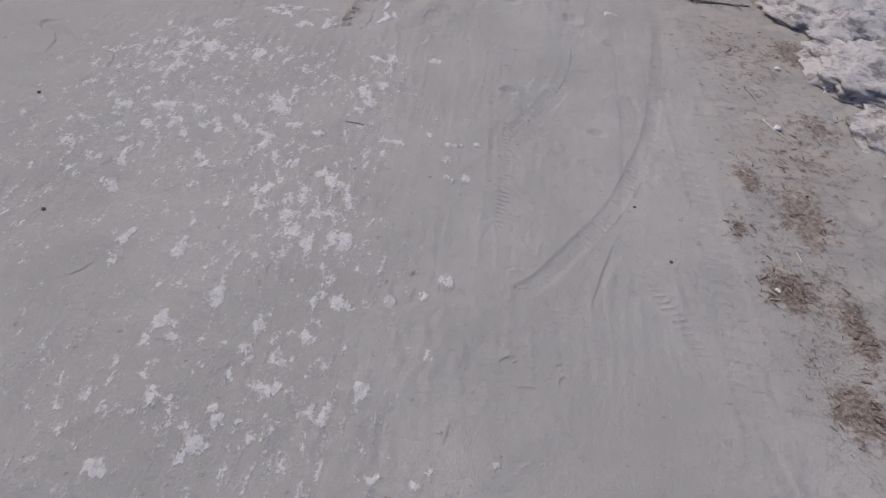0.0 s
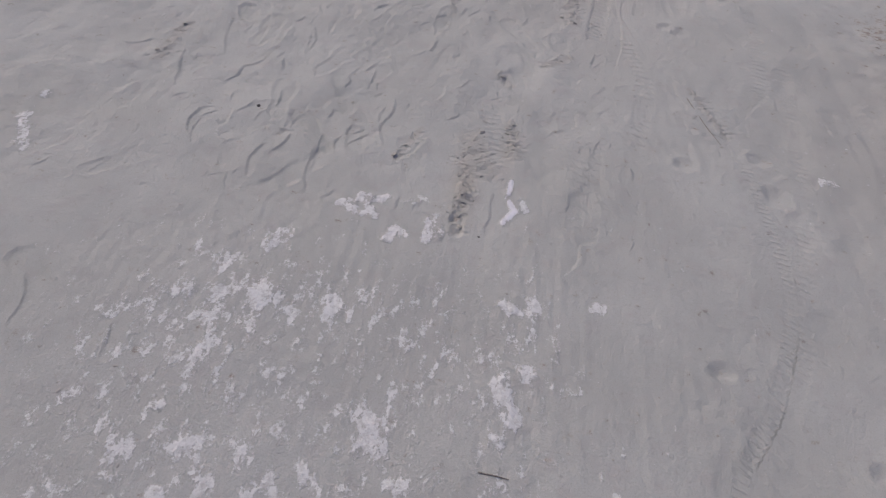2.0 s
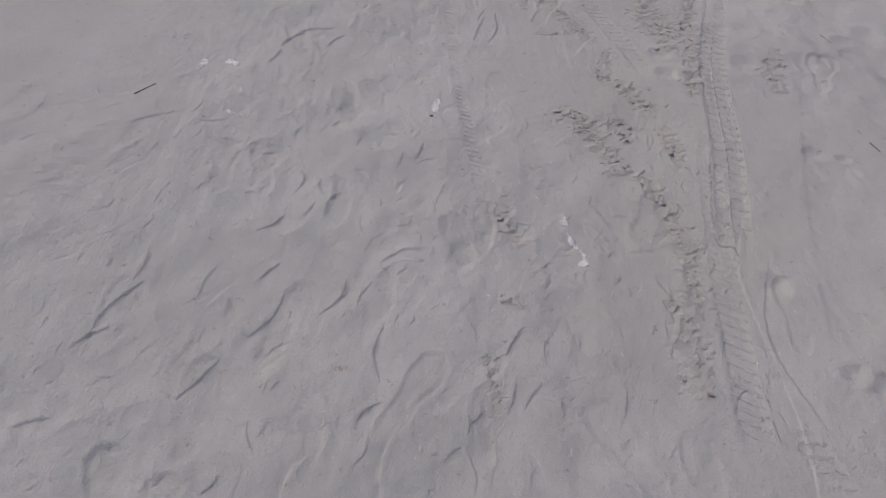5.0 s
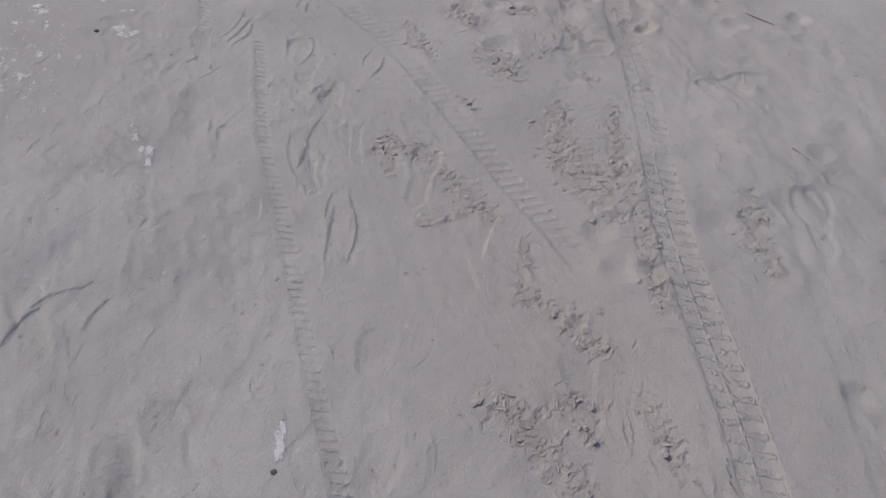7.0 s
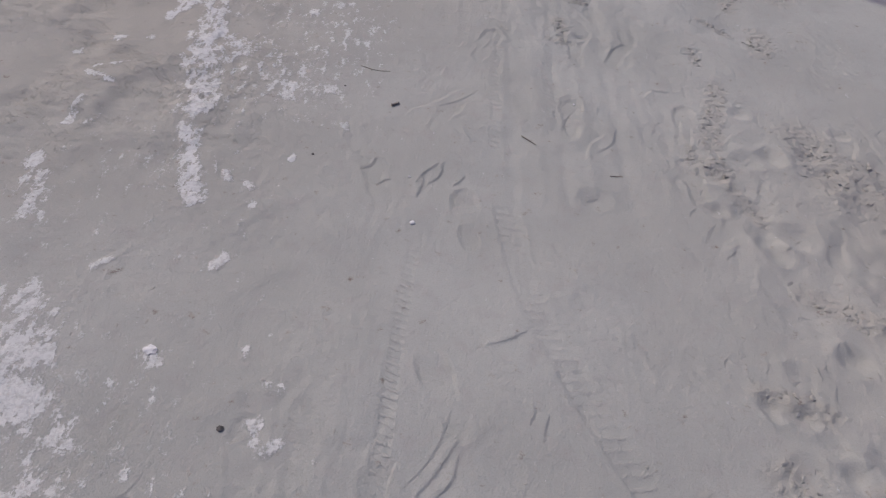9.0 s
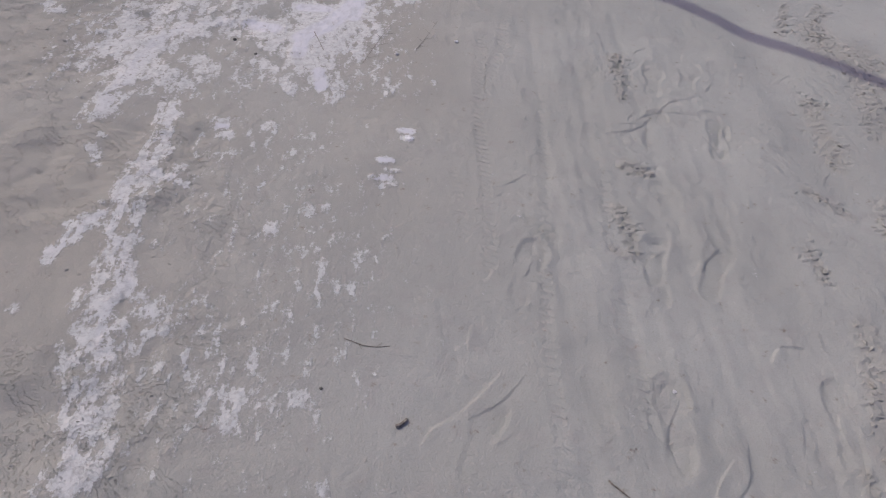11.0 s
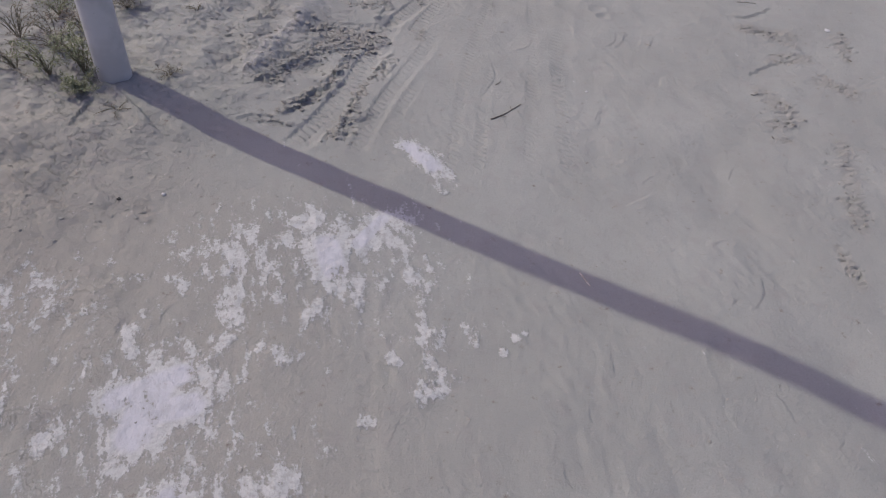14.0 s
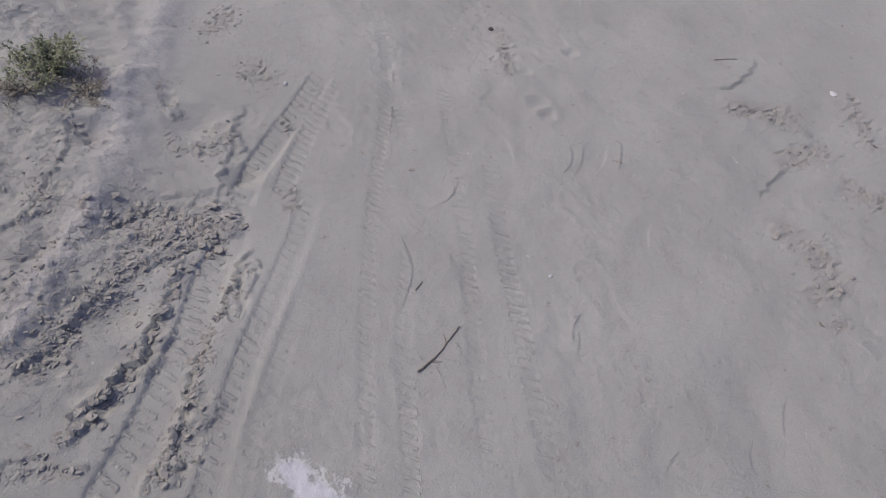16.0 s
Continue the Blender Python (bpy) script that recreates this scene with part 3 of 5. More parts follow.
crust([(-2.04, 11.61, -1.98, 11.66, 0.018), (-1.99, 11.3, -1.96, 11.36, 0.03), (-1.95, 11.42, -1.94, 11.46, 0.022), (-1.9, 11.11, -1.85, 11.07, 0.016),
    (-1.89, 10.95, -1.88, 10.92, 0.035), (-1.83, 11.41, -1.77, 11.72, 0.013), (-1.71, 11.96, -1.7, 12.01, 0.02), (-1.41, 11.65, -1.36, 11.54, 0.041),
    (-1.42, 11.48, -1.45, 11.45, 0.018), (-1.28, 11.69, -1.24, 11.61, 0.031), (-1.68, 11.52, -1.65, 11.55, 0.024), (-1.34, 11.28, -1.32, 11.14, 0.037),
    (-1.48, 11.08, -1.39, 10.99, 0.075), (-1.44, 10.92, -1.45, 10.81, 0.053), (-1.53, 10.81, -1.52, 10.7, 0.032), (-1.71, 10.91, -1.68, 10.82, 0.039),
    (-1.75, 10.91, -1.77, 10.93, 0.028), (-1.27, 10.98, -1.26, 10.93, 0.026)])
crust([(-1.32, 10.8, -1.32, 10.78, 0.023), (-1.85, 11.14, -1.8, 11.2, 0.019), (-1.67, 10.63, -1.66, 10.61, 0.025), (-1.59, 10.68, -1.57, 10.66, 0.018),
    (-1.57, 10.49, -1.56, 10.48, 0.021), (-1.42, 10.5, -1.41, 10.48, 0.023), (-1.44, 10.57, -1.44, 10.55, 0.015), (-1.52, 10.6, -1.51, 10.62, 0.011),
    (-1.17, 10.5, -1.17, 10.46, 0.016), (-1.19, 10.58, -1.18, 10.56, 0.01), (-1, 10.57, -1, 10.55, 0.01), (-0.89, 11.98, -0.86, 11.95, 0.038),
    (-0.76, 12.11, -0.71, 12.14, 0.033), (-0.95, 11.85, -0.97, 11.83, 0.021), (-0.66, 11.94, -0.63, 11.83, 0.018), (-0.76, 11.62, -0.78, 11.64, 0.016),
    (-0.69, 11.53, -0.67, 11.52, 0.021), (-0.52, 11.69, -0.51, 11.64, 0.015)])
crust([(-0.86, 11.44, -0.88, 11.44, 0.015), (-0.97, 11.38, -0.97, 11.36, 0.011), (-1.2, 11.95, -1.2, 11.91, 0.019), (-1.48, 11.85, -1.48, 11.76, 0.017),
    (-0.46, 12.51, -0.42, 12.39, 0.032), (-1.11, 11.69, -1.1, 11.71, 0.016), (-1.75, 10.58, -1.77, 10.59, 0.019)])
crust([(-0.54, 12.56, -0.52, 12.55, 0.022), (-0.47, 12.48, -0.45, 12.43, 0.029), (-0.45, 12.37, -0.45, 12.32, 0.019), (-0.64, 12.19, -0.71, 12.11, 0.031),
    (-0.72, 12.1, -0.79, 12.13, 0.02), (-0.86, 12.07, -0.89, 11.94, 0.032), (-0.86, 11.88, -0.84, 11.85, 0.02), (-0.95, 11.85, -0.98, 11.81, 0.022),
    (-0.65, 11.96, -0.64, 11.86, 0.017), (-0.59, 11.94, -0.59, 11.9, 0.019), (-0.66, 11.77, -0.66, 11.72, 0.015), (-0.62, 11.7, -0.65, 11.67, 0.027),
    (-0.67, 11.6, -0.67, 11.57, 0.024), (-0.53, 11.71, -0.51, 11.64, 0.014), (-0.44, 11.6, -0.44, 11.59, 0.012), (-0.39, 11.64, -0.36, 11.65, 0.012),
    (-1.19, 12.1, -1.22, 12.04, 0.016), (-1.1, 12.05, -1.09, 12.03, 0.014)])
crust([(-1.21, 11.89, -1.2, 11.83, 0.021), (-1.21, 11.77, -1.22, 11.76, 0.013), (-1.13, 11.72, -1.1, 11.7, 0.017), (-1.06, 11.68, -1.04, 11.68, 0.022),
    (-1.35, 12, -1.38, 12.03, 0.014), (-1.45, 11.91, -1.45, 11.9, 0.011), (-1.49, 11.85, -1.47, 11.78, 0.011), (-1.29, 11.7, -1.3, 11.69, 0.017),
    (-1.41, 11.74, -1.4, 11.75, 0.013), (-1.6, 11.94, -1.59, 11.95, 0.012), (-0.99, 12.22, -0.97, 12.24, 0.014), (-0.91, 12.25, -0.94, 12.19, 0.015)])
crust([(-0.52, 12.57, -0.49, 12.55, 0.031), (-0.44, 12.55, -0.43, 12.53, 0.018), (-0.57, 12.61, -0.57, 12.6, 0.013)])

# the solid white sheets
crust([(-1.36, 11.31, -1.38, 11.22, 0.042), (-1.39, 11.20, -1.43, 11.11, 0.042), (-1.43, 11.10, -1.48, 11.0, 0.045), (-1.34, 11.25, -1.36, 11.08, 0.03),
    (-1.42, 11.10, -1.48, 10.97, 0.045), (-1.50, 10.97, -1.57, 10.88, 0.05), (-1.57, 10.86, -1.57, 10.73, 0.035), (-1.60, 11.16, -1.50, 11.16, 0.04),
    (-1.40, 11.64, -1.45, 11.51, 0.05), (-1.31, 11.57, -1.41, 11.56, 0.038), (-0.90, 12.1, -0.89, 11.99, 0.042), (-0.80, 12.09, -0.70, 12.2, 0.024)], 0.9)
crust([(-1.81, 10.98, -1.71, 10.95, 0.045), (-1.50, 11.62, -1.34, 11.67, 0.035), (-1.47, 10.61, -1.45, 10.49, 0.028), (-0.53, 12.60, -0.46, 12.47, 0.035),
    (-1.12, 10.22, -1.09, 10.21, 0.016), (-1.19, 10.03, -1.15, 10.03, 0.014), (-1.21, 9.93, -1.16, 9.94, 0.015), (-1.79, 10.18, -1.76, 10.18, 0.017)], 0.9)
crust([(-2.01, 11.51, -2.21, 11.28, 0.10), (-2.10, 11.12, -2.27, 11.02, 0.10), (-2.28, 11.0, -2.28, 10.75, 0.06), (-1.78, 12.08, -2.05, 11.80, 0.05), (-2.05, 11.8, -2.24, 11.4, 0.06)], 0.42)
crust([(-1.97, 10.29, -1.96, 10.05, 0.027), (-1.96, 10.05, -2.0, 9.83, 0.027), (-2.0, 9.83, -1.99, 9.64, 0.027), (-1.99, 9.64, -1.90, 9.46, 0.027), (-1.90, 9.46, -1.90, 9.3, 0.027),
    (-1.90, 9.3, -1.86, 9.15, 0.027), (-1.86, 9.15, -1.85, 9.02, 0.027), (-1.85, 9.02, -1.83, 8.81, 0.038), (-1.83, 8.73, -1.70, 8.35, 0.018)], 0.70)
crust([(-1.93, 11.01, -2.06, 10.94, 0.04), (-2.06, 10.94, -2.15, 10.82, 0.04), (-2.15, 10.82, -2.19, 10.63, 0.045), (-2.19, 10.63, -2.22, 10.26, 0.045), (-2.04, 9.69, -2.13, 9.52, 0.022), (-1.99, 9.92, -1.85, 9.86, 0.025), (-1.88, 9.42, -1.77, 9.28, 0.02)], 0.72)
# flakes by the churned soil
crust([(-0.84, 3.11, -0.77, 3.10, 0.015), (-0.88, 3.05, -0.83, 3.02, 0.014), (-0.68, 3.11, -0.67, 3.11, 0.015), (-0.61, 3.03, -0.60, 2.94, 0.013), (-1.08, 2.83, -1.05, 2.89, 0.016),
    (-0.70, 2.97, -0.73, 2.92, 0.014), (-1.06, 2.64, -1.03, 2.60, 0.014), (-0.85, 2.65, -0.83, 2.58, 0.014), (-0.35, 2.72, -0.28, 2.70, 0.014)], 0.68)
crust([(-0.35, 3.27, -0.36, 3.18, 0.008), (-0.36, 3.18, -0.33, 3.12, 0.009), (-0.33, 3.12, -0.37, 3.06, 0.009)], 0.95)

# scuffs and footprints that stand out
DEEPEN = 0.3
groove([(0.24, 1.14, 0.29, 1.17), (0.3, 1.07, 0.35, 1.07), (0.4, 1.15, 0.43, 1.16), (0.41, 1.08, 0.43, 1.12),
    (0.26, 1.49, 0.32, 1.51), (0.11, 0.87, 0.12, 0.94), (-0.46, 0.96, -0.48, 1.04), (-1.02, 1.25, -0.97, 1.32),
    (-0.46, 1.35, -0.46, 1.4), (0.52, 1.37, 0.64, 1.72)])
groove([(-0.2, 10.36, 0.01, 10.5), (0.18, 10.63, 0.25, 10.73), (-0.3, 10.26, -0.19, 10.39), (-0.18, 9.55, -0.1, 9.64),
    (-0.1, 9.65, -0.04, 9.65), (-0.77, 9.92, -0.67, 10), (-0.74, 9.49, -0.7, 9.57), (-0.86, 9.48, -0.83, 9.54),
    (-0.92, 9.23, -0.9, 9.32), (-0.3, 9.7, -0.23, 9.7), (0.18, 10.41, 0.15, 10.19)])
groove([(-0.07, 10.78, -0.01, 10.82), (-0.21, 11.14, -0.21, 10.91), (-0.07, 10.93, 0.01, 10.99), (-0.16, 10.41, -0.08, 10.47),
    (-0.08, 10.47, 0.1, 10.46), (0.42, 10.97, 0.51, 10.98)])
groove([(0.2, 12.15, 0.34, 12.21), (0.32, 12.27, 0.4, 12.31), (0.29, 12.67, 0.37, 12.77), (0.42, 11.9, 0.51, 11.93),
    (0.69, 12.24, 0.76, 12.32), (0.41, 11.61, 0.53, 11.77), (0.53, 11.77, 0.58, 11.76), (0.34, 11.64, 0.39, 11.67)])
groove([(0.65, 13.28, 0.76, 13.41), (0.81, 13.25, 0.91, 13.38), (0.29, 12.65, 0.34, 12.76), (0.1, 13.29, 0.26, 13.4),
    (0.72, 12.92, 0.78, 13), (-0.14, 12.93, -0.02, 13.25), (0.49, 13.57, 0.48, 13.42)])
DEEPEN = 0.55
groove([(-1.48, 3.25, -1.5, 3.42), (-1.5, 3.42, -1.43, 3.42), (-1.05, 3.14, -1.02, 3.38), (-0.96, 3.37, -0.88, 3.46),
    (-0.76, 3.31, -0.67, 3.48), (-0.82, 3.39, -0.82, 3.61), (-1.37, 2.35, -1.39, 2.47), (-1.65, 2.41, -1.7, 2.59),
    (-1.43, 3.35, -1.41, 3.49), (-1.22, 3.41, -1.15, 3.41), (-1.24, 3.12, -1.23, 3.32), (-0.15, 2.88, -0.12, 3),
    (-0.12, 3, -0.06, 3.03)])
groove([(-1.5, 3.28, -1.52, 3.49), (-0.97, 3.44, -0.96, 3.5), (-0.96, 3.5, -0.87, 3.52), (-0.84, 3.54, -0.83, 3.69),
    (-0.86, 3.42, -0.85, 3.48), (-1.06, 3.52, -1.05, 3.58), (-1.39, 3.95, -1.37, 4.17), (-1.37, 4.18, -1.33, 4.23),
    (-1.25, 3.94, -1.27, 4.16), (-1.19, 4.11, -1.17, 4.26), (-1.17, 4.26, -1.14, 4.28), (-1.04, 4.35, -0.97, 4.43),
    (-1.8, 4.56, -1.71, 4.64), (-1.85, 4.33, -1.76, 4.36), (-1.76, 4.53, -1.67, 4.81), (-1.26, 3.53, -1.27, 3.65),
    (-1.04, 3.28, -1.05, 3.43), (-1.21, 3.26, -1.16, 3.4), (-1.51, 3.67, -1.47, 3.79), (-1.48, 3.79, -1.4, 3.86),
    (-1.86, 3.52, -1.82, 3.6), (-1.99, 3.84, -1.89, 3.91), (-1.35, 4.61, -1.27, 4.79), (-1.49, 4.42, -1.4, 4.56)])
groove([(-1.17, 4.69, -1.1, 4.85), (-0.98, 4.48, -0.98, 4.68), (-0.65, 4.58, -0.59, 4.69), (-0.75, 4.38, -0.71, 4.42),
    (-0.67, 3.7, -0.65, 3.82), (-1.68, 3.65, -1.74, 3.87), (-1.04, 3.73, -1.04, 3.81), (-0.95, 3.73, -0.94, 3.88),
    (-1.31, 3.8, -1.33, 3.89)])
groove([(-1.45, 5.39, -1.41, 5.41), (-1.23, 5.56, -1.2, 5.6), (-0.92, 5.38, -0.89, 5.48), (-1.2, 5.12, -1.15, 5.21),
    (-1.31, 5.19, -1.3, 5.32), (-1.4, 5.02, -1.32, 5.1), (-1.36, 4.81, -1.3, 4.89), (-1.71, 4.79, -1.7, 4.94),
    (-1.01, 4.9, -0.88, 4.96), (-1.11, 4.75, -1.11, 4.83), (-1.53, 5.95, -1.49, 6.08), (-1.5, 6.09, -1.41, 6.24),
    (-1.47, 5.18, -1.44, 5.19), (-0.76, 4.97, -0.73, 4.89)])
groove([(-1.47, 6.13, -1.46, 6.21), (-1.46, 6.21, -1.36, 6.27), (-1.36, 6.27, -1.3, 6.29), (-1.31, 6.12, -1.25, 6.23),
    (-0.91, 7.37, -0.82, 7.54), (-0.69, 6.23, -0.63, 6.47), (-0.63, 6.22, -0.58, 6.49), (-0.52, 6.63, -0.49, 6.82),
    (-0.73, 6.64, -0.7, 6.8), (-0.69, 6.63, -0.61, 6.91), (-0.24, 6.18, -0.16, 6.32), (-0.61, 7.01, -0.58, 7.04)])
groove([(-0.93, 7.39, -0.82, 7.56), (-0.99, 7.39, -0.97, 7.49), (-0.97, 6.81, -0.97, 6.88), (-0.97, 6.88, -0.94, 6.9),
    (-0.63, 6.99, -0.61, 7.03), (-0.61, 7.03, -0.55, 7.04), (-0.42, 7.09, -0.35, 7.21), (-0.32, 8.79, -0.21, 8.96),
    (-0.99, 8.52, -0.9, 8.66), (-0.75, 7.85, -0.63, 7.91), (-0.61, 7.56, -0.59, 7.64)])
groove([(-1.05, 8.94, -0.96, 9.02), (-0.96, 9.02, -0.83, 9.16), (-1.19, 8.58, -1.13, 8.66), (-1.12, 8.5, -1.07, 8.54),
    (-0.98, 8.45, -0.96, 8.59), (-0.96, 8.52, -0.89, 8.67), (-0.86, 8.53, -0.81, 8.6), (-0.36, 8.74, -0.26, 8.92),
    (-0.16, 9.55, -0.05, 9.67), (-0.33, 10.28, -0.09, 10.45), (-0.05, 9.21, -0.01, 9.27), (-0.01, 9.27, 0.07, 9.27),
    (-0.39, 8.51, -0.34, 8.53)])
# the drawn-out marks of feet and wheels between the narrow tracks
DEEPEN = 0.38
groove([(-0.73, 6.83, -0.73, 6.58), (-0.73, 6.58, -0.71, 6.52), (-0.71, 6.52, -0.67, 6.53), (-0.67, 6.53, -0.62, 6.74), (-0.70, 6.83, -0.71, 6.58), (-0.62, 6.54, -0.66, 6.32), (-0.58, 6.53, -0.62, 6.31), (-0.53, 6.85, -0.56, 6.65),
    (-0.70, 7.42, -0.71, 7.26), (-0.71, 7.26, -0.68, 7.19), (-0.68, 7.19, -0.60, 7.39), (-0.65, 7.01, -0.59, 7.08), (-0.99, 6.94, -1.0, 6.84), (-0.96, 7.41, -0.84, 7.65), (-0.44, 7.16, -0.39, 7.26), (-0.65, 7.60, -0.63, 7.68)], 0.014)
groove([(-1.31, 3.45, -1.27, 3.51), (-1.49, 3.25, -1.53, 3.47), (-0.98, 3.31, -0.98, 3.43), (-0.98, 3.43, -0.89, 3.49), (-1.21, 3.36, -1.19, 3.46), (-1.08, 3.27, -1.04, 3.34), (-1.06, 3.15, -1.06, 3.33), (-1.47, 3.96, -1.50, 4.28), (-1.39, 3.92, -1.36, 4.17),
    (-1.26, 3.93, -1.27, 4.15), (-0.95, 4.13, -0.93, 4.37), (-1.57, 3.85, -1.64, 4.17), (-1.68, 3.58, -1.75, 3.83), (-0.85, 3.49, -0.85, 3.65), (-0.71, 3.43, -0.73, 3.50), (-2.27, 4.19, -2.17, 4.50), (-2.46, 4.83, -2.32, 5.29), (-2.48, 5.06, -2.32, 5.29)], 0.018)
groove([(0.21, 5.21, 0.11, 4.60), (0.11, 4.60, 0.06, 4.12), (0.23, 5.02, 0.19, 4.34), (0.75, 13.28, 0.84, 13.37), (0.61, 13.30, 0.71, 13.42), (0.14, 10.60, -0.10, 10.40), (-0.10, 10.40, -0.27, 10.35), (0.07, 10.30, 0.11, 10.13),
    (-0.15, 9.59, -0.07, 9.67), (-0.07, 9.67, -0.04, 9.64), (-0.30, 9.68, -0.24, 9.66), (-0.36, 9.08, -0.41, 8.86), (-0.94, 9.01, -0.76, 9.16)], 0.014)
DEEPEN = 1.0
shoe([(0.79, 5.96, 0.87, 6.30), (1.46, 6.92, 1.53, 7.18), (0.89, 6.88, 1.02, 6.88), (1.22, 7.89, 1.32, 7.80), (1.51, 7.92, 1.62, 7.87), (0.88, 7.59, 0.97, 7.53), (0.39, 7.15, 0.50, 7.17)], 0.006, False)
shoe([(0.08, 10.12, 0.19, 10.47), (-0.14, 9.5, -0.07, 9.65), (-0.31, 9.56, -0.27, 9.7), (-0.15, 10.25, -0.08, 10.43),
    (-0.74, 9.47, -0.7, 9.59)])
shoe([(-0.93, 8.86, -0.85, 9.09), (-0.41, 8.87, -0.37, 9.12), (0.08, 10.17, 0.17, 10.53), (-1.12, 8.5, -1.15, 8.64),
    (-0.8, 8.32, -0.81, 8.42), (-0.32, 9.43, -0.29, 9.67)])
shoe([(-0.05, 10.62, -0, 10.82), (0.09, 10.62, 0.2, 10.89)])
shoe([(-0.66, 7.17, -0.66, 7.3), (-0.58, 6.92, -0.58, 7.03), (-0.84, 7.62, -0.89, 7.75), (-0.4, 8.83, -0.37, 9.21)])
shoe([(-0.69, 6.49, -0.65, 6.83), (0.44, 6.1, 0.54, 6.31), (0.77, 5.98, 0.94, 6.3), (1.34, 6.92, 1.47, 7.12),
    (-0.36, 6.5, -0.32, 6.6), (-1.42, 6.12, -1.46, 6.25), (-1.18, 5.69, -1.2, 5.77)])
shoe([(-1.42, 5.25, -1.44, 5.39), (-1.56, 5.26, -1.57, 5.38), (-1.16, 5.12, -1.13, 5.25), (0.22, 4.75, 0.23, 4.81)])
shoe([(-1.06, 3.38, -1.12, 3.46), (-1.53, 4.1, -1.59, 4.23), (-0.93, 3.41, -0.95, 3.51), (-1.25, 3.54, -1.26, 3.65)])
shoe([(-1.63, 2.55, -1.69, 2.6)])

# wheel tracks: by the start
tyre([(0.26, 1.36), (0.38, 1.48), (0.5, 1.65), (0.64, 1.86), (0.72, 2.03), (0.86, 2.39), (0.96, 2.83), (1.08, 3.5)], 0.062, 0.003, 0.9, 0.026, 0.3, worn=0.5)
tyre([(0.235, 1.66), (0.24, 1.74), (0.25, 1.93), (0.25, 2.14), (0.27, 2.3), (0.41, 2.54), (0.54, 2.98), (0.51, 3.62)], 0.042, 0.0015, 1.0, 0.024, 0.2, worn=0.35)
tyre([(0.72, 1.55), (0.77, 1.44), (0.83, 1.32), (0.86, 1.2)], 0.05, 0.0015, 0.7, 0.026, worn=0.4)
tyre([(0.36, 2.34), (0.52, 2.7), (0.62, 3.09), (0.74, 3.64), (0.82, 4.36)], 0.06, 0.0015, 0.8, worn=0.7)
tyre([(0.62, 1.3), (0.72, 1.9), (0.80, 2.6), (0.84, 3.5)], 0.09, 0.002, 0.35, 0.04, worn=0.8)
tyre([(0.95, 0.9), (0.98, 1.5), (1.0, 2.2), (1.03, 2.9)], 0.10, 0.002, 0.5, 0.045, worn=0.7)
# through the trodden sand
tyre([(-0.45, 3.75), (-0.45, 3.66), (-0.41, 3.53), (-0.39, 3.39), (-0.38, 3.3)], 0.085, 0.005, 1.0, 0.034, 0.5, worn=0.2)
tyre([(-0.07, 3.6), (-0.08, 3.48), (-0.10, 3.19), (-0.12, 3.0)], 0.11, 0.003, 1.5, 0.045, 0.4, 1, worn=0.3)
tyre([(-0.02, 4.3), (-0.01, 4.45), (0.01, 4.59), (0.07, 5.0), (0.13, 5.3), (0.17, 5.5)], 0.085, 0.004, 1.0, 0.036, 0.5, worn=0.2)
tyre([(0.08, 3.5), (0.12, 3.65), (0.16, 3.87), (0.17, 4.13), (0.09, 4.45)], 0.075, 0.002, 1.1, 0.04, 0.3, worn=0.5)
tyre([(0.77, 4.9), (0.75, 4.64), (0.71, 4.3), (0.66, 4.0)], 0.07, 0.0015, 1.2, 0.03, worn=0.4)
# the block tread beside the churned soil, the slanting track, and the narrow one
tyre([(0.13, 5.0), (0.17, 5.2), (0.23, 5.45), (0.27, 5.66), (0.31, 5.9), (0.37, 6.2), (0.49, 6.58), (0.61, 6.97), (0.71, 7.42), (0.88, 7.9), (1.06, 8.47), (1.2, 8.9)], 0.115, 0.006, 2.2, 0.047, 0.3, 1, rim=0.12, worn=0.15)
tyre([(0.06, 6.05), (0.01, 6.24), (-0.07, 6.48), (-0.14, 6.75), (-0.21, 7.0), (-0.31, 7.33), (-0.48, 7.69), (-0.62, 8.08), (-0.68, 8.5)], 0.085, 0.004, 0.6, 0.036, 0.35, worn=0.35)
tyre([(-0.70, 5.2), (-0.70, 5.35), (-0.72, 5.55), (-0.75, 5.8), (-0.77, 6.1), (-0.79, 6.45), (-0.815, 6.7), (-0.82, 6.92), (-0.81, 7.19), (-0.80, 7.45)], 0.045, 0.0025, 1.1, 0.027, 0.35, worn=0.25)
tyre([(-1.02, 7.4), (-1.01, 7.5), (-1.0, 7.79), (-0.98, 8.13), (-0.95, 8.3)], 0.045, 0.0025, 1.0, 0.026, 0.3, worn=0.2)
tyre([(0.33, 4.6), (0.52, 5.3), (0.75, 6.0), (1.0, 6.7)], 0.11, 0.002, 0.4, 0.045, 0.3, 1, worn=0.8)
tyre([(-0.93, 5.9), (-0.95, 6.4), (-0.97, 7.0)], 0.045, 0.0015, 0.5, worn=0.6)
tyre([(0.98, 6.0), (0.94, 5.82), (0.88, 5.51), (0.83, 5.22), (0.8, 5.0)], 0.07, 0.0015, 1.1, 0.03, worn=0.4)
tyre([(1.42, 6.1), (1.37, 5.89), (1.25, 5.46), (1.18, 5.2)], 0.08, 0.0015, 1.0, 0.034, worn=0.5)
